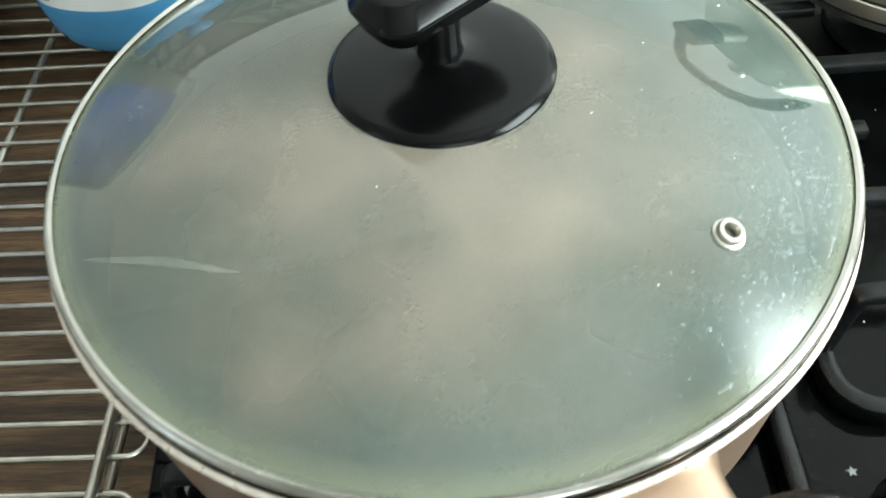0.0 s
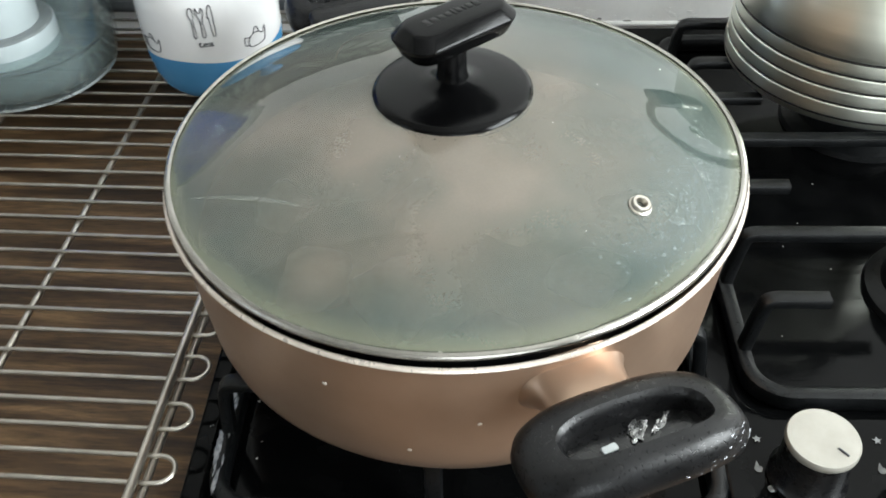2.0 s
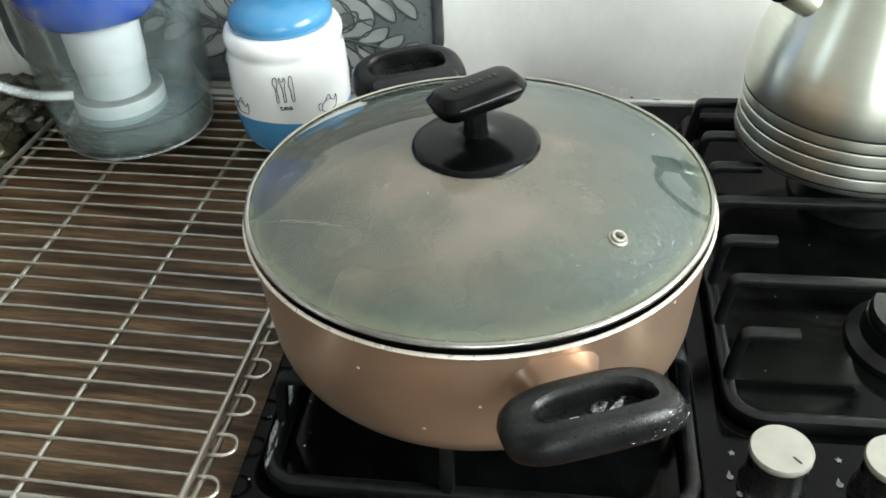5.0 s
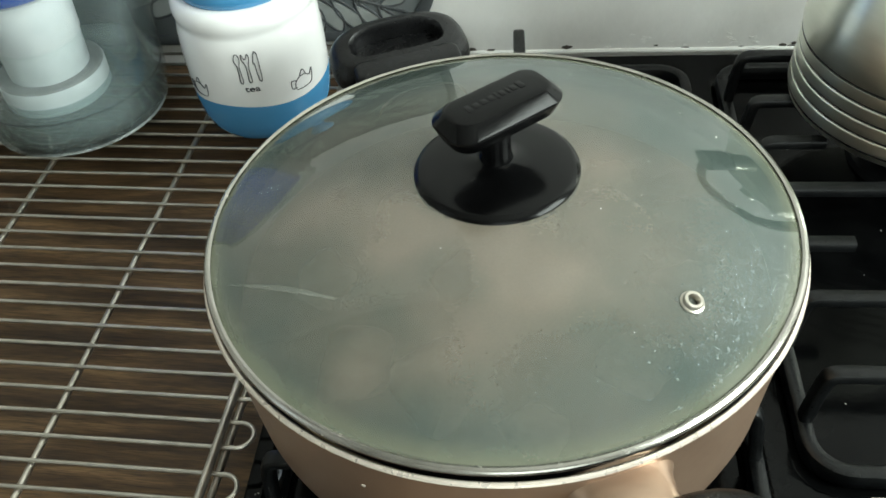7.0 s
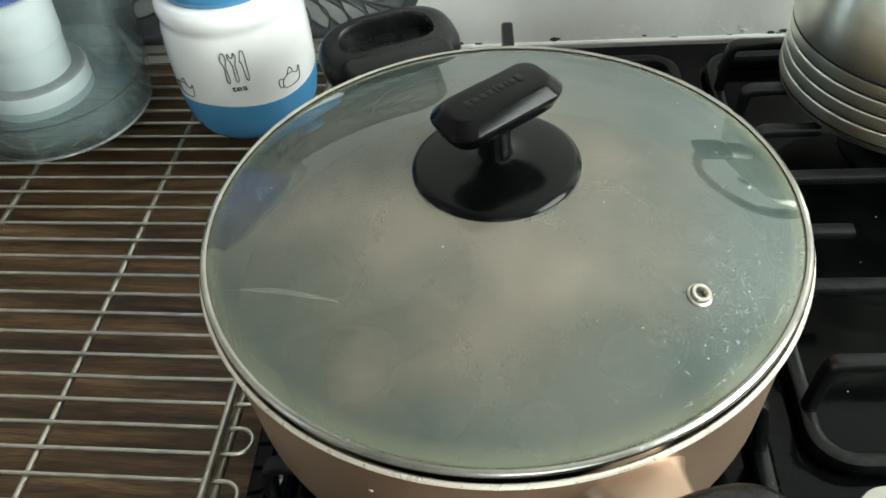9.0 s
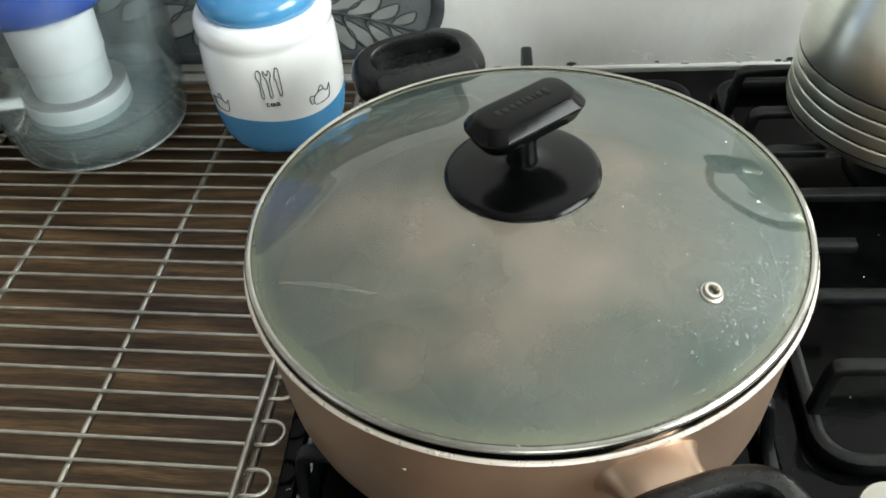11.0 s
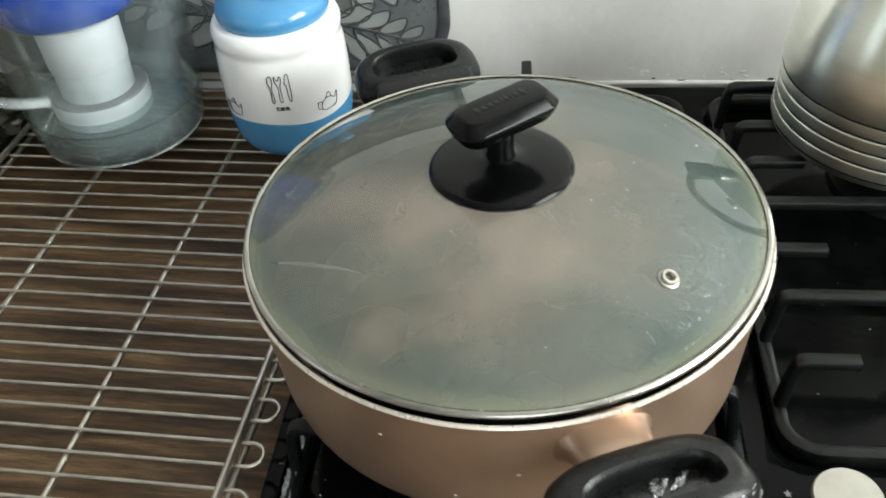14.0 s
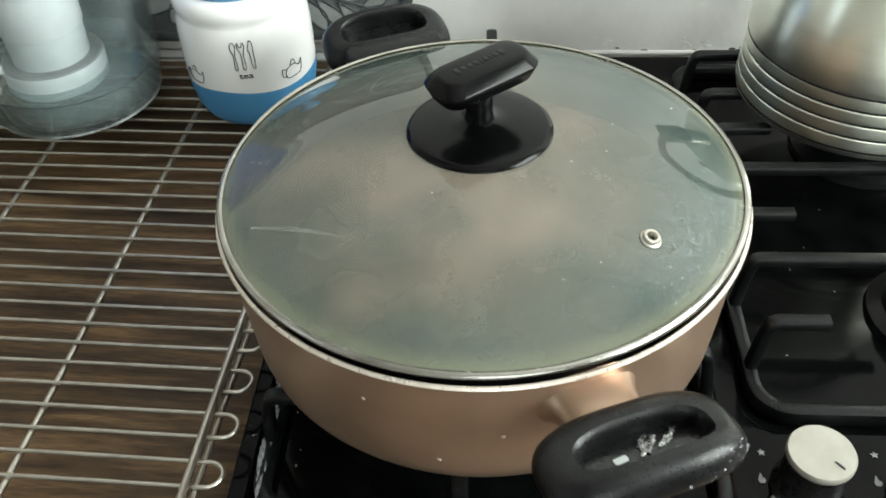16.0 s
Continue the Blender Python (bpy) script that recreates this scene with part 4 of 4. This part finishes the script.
part("body", lathe(jar_profile, 96), M_CERAMIC, jar, "white glazed ceramic body")
bv, bf, seg = [], [], 96
for k in range(14):
    for i in range(seg):
        a = 2 * math.pi * i / seg
        z = 0.0012 + (wavy_top(a) - 0.0012) * k / 13
        r = jar_radius(z) + (0.0004 if k < 13 else 0.0)
        bv.append((r * math.cos(a), r * math.sin(a), z))
for k in range(13):
    for i in range(seg):
        j = (i + 1) % seg
        bf.append((k * seg + i, k * seg + j, (k + 1) * seg + j, (k + 1) * seg + i))
part("blue_band", (bv, bf), M_BLUE, jar, "blue glazed foot band")
jl = part("jar_lid", lathe([(0.0400, 0.1045), (0.0418, 0.1062), (0.0430, 0.1090), (0.0433, 0.1125), (0.0426, 0.1160), (0.0400, 0.1200), (0.0350, 0.1234), (0.0275, 0.1260),
                            (0.0185, 0.1277), (0.0100, 0.1285), (0, 0.1288)], 96), M_BLUE, jar, "blue glazed domed lid")
part("lid_knob", lathe([(0.0075, 0.1330), (0.0062, 0.1365), (0.0075, 0.1405), (0.0115, 0.1455), (0.0128, 0.1500), (0.0115, 0.1550), (0.0070, 0.1580), (0, 0.1590)], 48), M_BLUE, jl, "blue lid knob", m=pose(0, 0, -0.0052))


def on_jar(s, z, lift=0.0004):
    """A place on the jar's front: s metres round from the middle of the print, z metres up."""
    z += 0.0055
    r = jar_radius(z) + lift
    a = FACE + (s - 0.0078) / 0.0510
    return Vector((r * math.cos(a), r * math.sin(a), z))


def ink_line(name, pts, closed=False, r=0.00032, label=""):
    line = spline([(s, z, 0) for s, z in pts], 5, closed)
    line = [on_jar(p.x, p.y) for p in line]
    part(name, tube(line, r, seg=6, closed=closed, up=(math.cos(FACE), math.sin(FACE), 0)), M_INK, jar, label)


ink_line("spoon_drawing", [(-0.0068, 0.0515), (-0.0066, 0.0625), (-0.0082, 0.0675), (-0.0072, 0.0720), (-0.0052, 0.0722), (-0.0044, 0.0680), (-0.0054, 0.0625), (-0.0048, 0.0515)], True, label="thin black outline of a spoon")
ink_line("fork_drawing", [(-0.0008, 0.0518), (-0.0008, 0.0630), (-0.0028, 0.0690), (-0.0024, 0.0722), (-0.0012, 0.0692), (0.0002, 0.0690), (0.0014, 0.0722), (0.0024, 0.0690), (0.0010, 0.0630), (0.0012, 0.0518)], True, label="thin black outline of a fork")
ink_line("knife_drawing", [(0.0062, 0.0520), (0.0054, 0.0640), (0.0044, 0.0650), (0.0062, 0.0728), (0.0080, 0.0715), (0.0082, 0.0640), (0.0080, 0.0520)], True, label="thin black outline of a knife")
for s0 in (0.0372, -0.0445, 0.110):
    ink_line("teapot_drawing", [(s0 - 0.006, 0.0345), (s0 - 0.0068, 0.0403), (s0 - 0.003, 0.0437), (s0 + 0.002, 0.0437), (s0 + 0.0055, 0.0414), (s0 + 0.0085, 0.0454), (s0 + 0.0078, 0.0379), (s0 + 0.005, 0.0345)], True, label="thin black outline of a teapot")
    ink_line("teapot_drawing", [(s0 - 0.003, 0.0439), (s0 - 0.001, 0.0477), (s0 + 0.001, 0.0477), (s0 + 0.0022, 0.0439)], label="thin black outline of a teapot lid")
    ink_line("teapot_drawing", [(s0 - 0.0066, 0.0420), (s0 - 0.0100, 0.0425), (s0 - 0.0098, 0.0368), (s0 - 0.0062, 0.0362)], label="thin black outline of a teapot handle")

curve = bpy.data.curves.new("tea", "FONT")
curve.body, curve.size, curve.align_x, curve.extrude, curve.offset = "tea", 0.0066, "CENTER", 0.0002, 0.00004
tmp = new("tea", curve)
flat = bpy.data.meshes.new_from_object(tmp.evaluated_get(bpy.context.evaluated_depsgraph_get()))
bpy.data.objects.remove(tmp)
for v in flat.vertices:
    v.co = on_jar(v.co.x * 1.30, 0.0432 + v.co.y, 0.0003 + v.co.z)
flat.materials.clear()
flat.materials.append(M_INK)
word = new("writing", flat)
word.parent = jar
word["label"] = "black lettering: tea"

# ---- water jug with filter ----
GX, GY = -0.3480, 0.2350
jug = base("water_jug", pose(GX, GY, REST), "clear plastic water jug with blue-capped white filter, part full", "jug")
outer = [(0, 0.0), (0.054, 0.0), (0.0620, 0.002), (0.0675, 0.008), (0.0705, 0.018), (0.0722, 0.040), (0.0745, 0.090), (0.0775, 0.150), (0.0800, 0.200), (0.0818, 0.240), (0.0830, 0.242), (0.0813, 0.2435)]
inner = [(0.0798, 0.240), (0.0780, 0.200), (0.0755, 0.150), (0.0725, 0.090), (0.0702, 0.040), (0.0680, 0.018), (0.0640, 0.009), (0.054, 0.004), (0, 0.004)]
part("body", lathe(outer + inner, 96), M_JUG, jug, "clear plastic wall")
part("water", lathe([(0, 0.0046), (0.053, 0.0046), (0.0630, 0.0095), (0.0672, 0.018), (0.0690, 0.028), (0.0694, 0.0340), (0.0686, 0.0347), (0, 0.0345)], 96), M_WATER, jug, "still water")
part("waterline", lathe([(0.0695, 0.0340), (0.0702, 0.0346), (0.0696, 0.0352), (0.0689, 0.0347), (0.0695, 0.0340)], 96), M_LINE, jug, "dark line where the water meets the wall")
# added pale ring that imitates the bright line along the jug's lower edge
part("edge_glint_ring", lathe([(0.0555, 0.0003), (0.0640, 0.0022), (0.0668, 0.0046), (0.0660, 0.0062), (0.0630, 0.0050), (0.0555, 0.0030)], 96), M_CLEARBAR, jug, "added pale ring for the bright edge of the jug's foot", m=pose(0, 0, 0.0002))
filt = part("filter", lathe([(0.0308, 0.0775), (0.0312, 0.0780), (0.0326, 0.1200), (0.0328, 0.1225), (0, 0.1230)], 72), M_WHITE, jug, "white plastic filter cartridge", m=pose(-0.004, -0.012, -0.004))
part("skirt", lathe([(0.0285, 0.0500), (0.0290, 0.0520), (0.0300, 0.0740), (0.0308, 0.0775), (0, 0.0777)], 72), M_SKIRT, filt, "grey lower skirt of the cartridge")
# a grey ring paints the shade of the gap above the foot ring
part("gap_shade", lathe([(0.0250, 0.0519), (0.0372, 0.0519), (0.0386, 0.0508), (0.0386, 0.0500), (0.0250, 0.0500)], 72), M_APRON, filt, "grey ring standing in for the shaded gap above the foot ring")
part("foot_ring", lathe([(0, 0.0310), (0.0375, 0.0310), (0.0388, 0.0322), (0.0392, 0.0495), (0.0386, 0.0506), (0.0376, 0.0508), (0, 0.0508)], 72), M_SKIRT, filt, "pale grey foot ring")
part("filter_cap", lathe([(0.0326, 0.1190), (0.0470, 0.1215), (0.0540, 0.1270), (0.0600, 0.1390), (0.0640, 0.1550), (0.0665, 0.1800), (0.0690, 0.2300), (0.0715, 0.2370), (0.0670, 0.2370), (0.0620, 0.1800), (0.0560, 0.1480), (0.0430, 0.1310), (0.0220, 0.1265),
                          (0.0150, 0.1300), (0.0130, 0.1600), (0.0110, 0.1640), (0, 0.1645)], 72), M_DEEPBLUE, filt, "deep blue plastic funnel cap")
grip_line = [(0.078, 236, 0.172), (0.100, 233, 0.180), (0.121, 231, 0.166), (0.128, 231, 0.145), (0.124, 233, 0.120), (0.112, 240, 0.098), (0.092, 252, 0.084), (0.0735, 264, 0.077)]
hd = spline([(q * math.cos(radians(a)), q * math.sin(radians(a)), z) for q, a, z in grip_line], 6)
part("handle", tube(hd, 0.0038, 0.0064, 12, up=(0.77, -0.63, 0.1), power=3.0), M_CLEARBAR, jug, "clear plastic handle", m=pose(0, 0, -0.006))


# ---- leaf-patterned tray leaning on the wall ----
TRAY = HOB @ pose(-0.2850, 0.3415, 0.0000)
tray = base("leaf_tray", TRAY @ pose(0, 0, REST - 0.0006), "dark grey tray with a leaf pattern, upright against the wall", "tray")
tw, th = 0.440, 0.230
plate = moved(slab(tw, th, 0.0040, 0.050, 0.0012, 12), pose(0, 0.0030, th / 2, 90))
part("plate", plate, M_TRAY, tray, "smooth grey plate")
part("edge", moved(tube(rounded_rect(tw - 0.010, th - 0.010, 0.046, 12), 0.0050, 0.0022, 10, True), pose(0, -0.0016, th / 2, 90)), M_TRAYDARK, tray, "dark raised edge")


def vein(pts, r, closed=False):
    line = spline([(x, 0, z) for x, z in pts], 5, closed)
    part("leaf_vein", tube(line, r, r * 0.7, 6, closed, up=(0, 1, 0)), M_TRAYDARK, tray, "", m=pose(0, -0.0016, 0))


def leaf(x, z, turn, size):
    """A leaf: a midrib with pairs of pointed lobes."""
    ca, sa = math.cos(radians(turn)), math.sin(radians(turn))
    put = lambda u, w: (x + ca * u - sa * w, z + sa * u + ca * w)
    vein([put(0, 0), put(size * 0.5, size * 0.03), put(size, 0)], 0.0012)
    for k in range(5):
        u = size * (0.06 + 0.17 * k)
        ln = size * (0.40 - 0.045 * k)
        for s in (1, -1):
            vein([put(u, 0), put(u + ln * 0.25, s * ln * 0.42), put(u + ln * 0.78, s * ln * 0.72), put(u + ln * 0.72, s * ln * 0.30), put(u + ln * 0.12, 0)], 0.0009)
            cell = spline([(*put(u + ln * 0.10, s * ln * 0.10), 0), (*put(u + ln * 0.27, s * ln * 0.40), 0), (*put(u + ln * 0.76, s * ln * 0.69), 0), (*put(u + ln * 0.70, s * ln * 0.32), 0)], 5, True)
            ring = [(q.x, -0.0016, q.y) for q in cell]
            back = [(q.x, 0.0012, q.y) for q in cell]
            m = len(ring)
            part("leaf_cell", (ring + back, [tuple(range(m)) if s < 0 else tuple(reversed(range(m)))] + [(i, (i + 1) % m, m + (i + 1) % m, m + i) for i in range(m)]), M_LEAFCELL, tray, "", False)


for x, z, turn, size in ((0.060, 0.100, -4, 0.150), (0.090, 0.052, -14, 0.115), (0.070, 0.165, 18, 0.140), (0.065, 0.050, 170, 0.150), (0.045, 0.118, 158, 0.140),
                         (0.040, 0.178, 150, 0.120), (-0.075, 0.075, 168, 0.130), (-0.080, 0.150, 160, 0.130)):
    leaf(x, z, turn, size)

# ---- stainless kettle ----
KX, KY = 0.2640, 0.2230
kettle = base("kettle", pose(KX, KY, 0.0489), "brushed stainless steel kettle with ringed base on the hob", "kettle")
kp = [(0, 0.0), (0.080, 0.0), (0.0855, 0.0010), (0.0882, 0.0034), (0.0890, 0.0068)]
part("bottom", lathe(kp, 128), M_BRUSHED, kettle, "steel bottom")
z = 0.0070
for k in range(4):
    rr = 0.0892 - 0.0007 * k
    part("groove", lathe([(rr - 0.0002, z - 0.0004), (rr - 0.0016, z - 0.0002), (rr - 0.0016, z + 0.0007), (rr - 0.0006, z + 0.0010)], 128), M_GROOVE, kettle, "dark groove between rings")
    part("ring", lathe([(rr - 0.0006, z + 0.0009), (rr, z + 0.0014), (rr + 0.0001, z + 0.0024), (rr - 0.0006, z + 0.0086), (rr - 0.0013, z + 0.0095)], 128), M_BRUSHED, kettle, "flat-sided steel ring", angle=25)
    z += 0.0098
part("groove", lathe([(0.0872, z - 0.0004), (0.0862, z - 0.0002), (0.0862, z + 0.0008), (0.0872, z + 0.0014)], 128), M_GROOVE, kettle, "dark groove between rings")
part("body", lathe([(0.0872, z + 0.0013), (0.0878, z + 0.006), (0.0866, z + 0.020), (0.0836, z + 0.035), (0.0787, z + 0.050), (0.0725, z + 0.065), (0.0660, z + 0.080), (0.0590, z + 0.095), (0.0520, z + 0.108),
                    (0.0480, z + 0.1135), (0.0470, z + 0.1150)], 128), M_BRUSHED, kettle, "tapering brushed steel body")
part("kettle_lid", lathe([(0.0472, z + 0.1140), (0.0478, z + 0.1160), (0.0450, z + 0.1190), (0.0330, z + 0.1240), (0.0160, z + 0.1270), (0.0060, z + 0.1275), (0.0055, z + 0.1320), (0.0110, z + 0.1370), (0.0105, z + 0.1420), (0, z + 0.1440)], 96), M_BRUSHED, kettle, "steel lid with a small knob")
spout = part("spout", tube(spline([(0.052, 0, z + 0.068), (0.068, 0, z + 0.079), (0.082, 0, z + 0.088), (0.094, 0, z + 0.098)], 5), 0.0125, seg=24, up=(0, 1, 0)), M_BRUSHED, kettle, "short steel spout", m=pose(0, 0, 0.001, 0, 0, 206))
part("whistle_cap", tube(spline([(0.086, 0, z + 0.091), (0.094, 0, z + 0.098), (0.106, 0, z + 0.108)], 5), 0.0140, seg=24, up=(0, 1, 0)), M_BLACK, spout, "black cap on the spout")
arch = [(-0.060, 0, z + 0.096), (-0.064, 0, z + 0.118), (-0.058, 0, z + 0.150), (-0.038, 0, z + 0.176), (0, 0, z + 0.186), (0.038, 0, z + 0.176), (0.058, 0, z + 0.150), (0.064, 0, z + 0.118), (0.060, 0, z + 0.096)]
part("handle", tube(spline(arch, 6), 0.0105, 0.0055, 16, up=(1, 0, 0.02), power=3.0), M_BLACK, kettle, "black plastic arched handle", m=pose(0, 0, 0, 0, 0, -12))

# ---- bag of leaves beside the jug ----
bag = base("plastic_bag", pose(-0.4950, 0.2350, TOP), "thin clear plastic bag of dark olive leaves on the worktop", "bag")


def gathered_film():
    """Film drawn together upwards into folds."""
    seg, rows = 120, 14
    verts, faces = [], []
    for j in range(rows + 1):
        t = j / rows
        r0 = 0.062 * (1 - t) + 0.030 * t + 0.012 * math.sin(math.pi * t)
        for i in range(seg):
            a = 2 * math.pi * i / seg
            fold = 0.010 * t ** 0.7 * math.sin(a * 13 + 1.5 * math.sin(a * 3)) + 0.006 * noise.noise(Vector((math.cos(a) * 2, math.sin(a) * 2, t * 3)))
            r = r0 + fold
            verts.append((r * math.cos(a) * 0.9, r * math.sin(a) * 1.25, 0.030 + 0.190 * t))
    for j in range(rows):
        for i in range(seg):
            k = (i + 1) % seg
            faces.append((j * seg + i, j * seg + k, (j + 1) * seg + k, (j + 1) * seg + i))
    return verts, faces


part("film", gathered_film(), M_BAG, bag, "gathered clear film")
for k, (x, y, z, r) in enumerate(((0.012, -0.050, 0.026, 0.030), (-0.018, 0.012, 0.030, 0.034), (0.018, 0.030, 0.028, 0.032), (0.000, -0.015, 0.040, 0.028))):
    part("leaf_clump", lump(r, 30 + k, (1.1, 1.3, 0.75), 0.45, 2.4, 4), M_BROWN, bag, "dark olive clump of leaves", m=pose(x, y, z, 0, 0, 40 * k))

# crumbs on the enamel
rng = random.Random(21)
for k in range(20):
    u, v = rng.choice(((rng.uniform(-0.11, 0.12), rng.uniform(-0.145, -0.10)), (rng.uniform(0.155, 0.24), rng.uniform(-0.12, 0.15)), (rng.uniform(-0.13, -0.10), rng.uniform(-0.14, -0.02))))
    part("crumb", lump(rng.uniform(0.0003, 0.0007), k, (1.2, 0.8, 0.5), 0.5, 2, 1), M_CRUMB, hob, "pale crumb on the enamel", m=pose(u, v, hob_height(u, v) + 0.0003, 0, 0, rng.uniform(0, 180)))
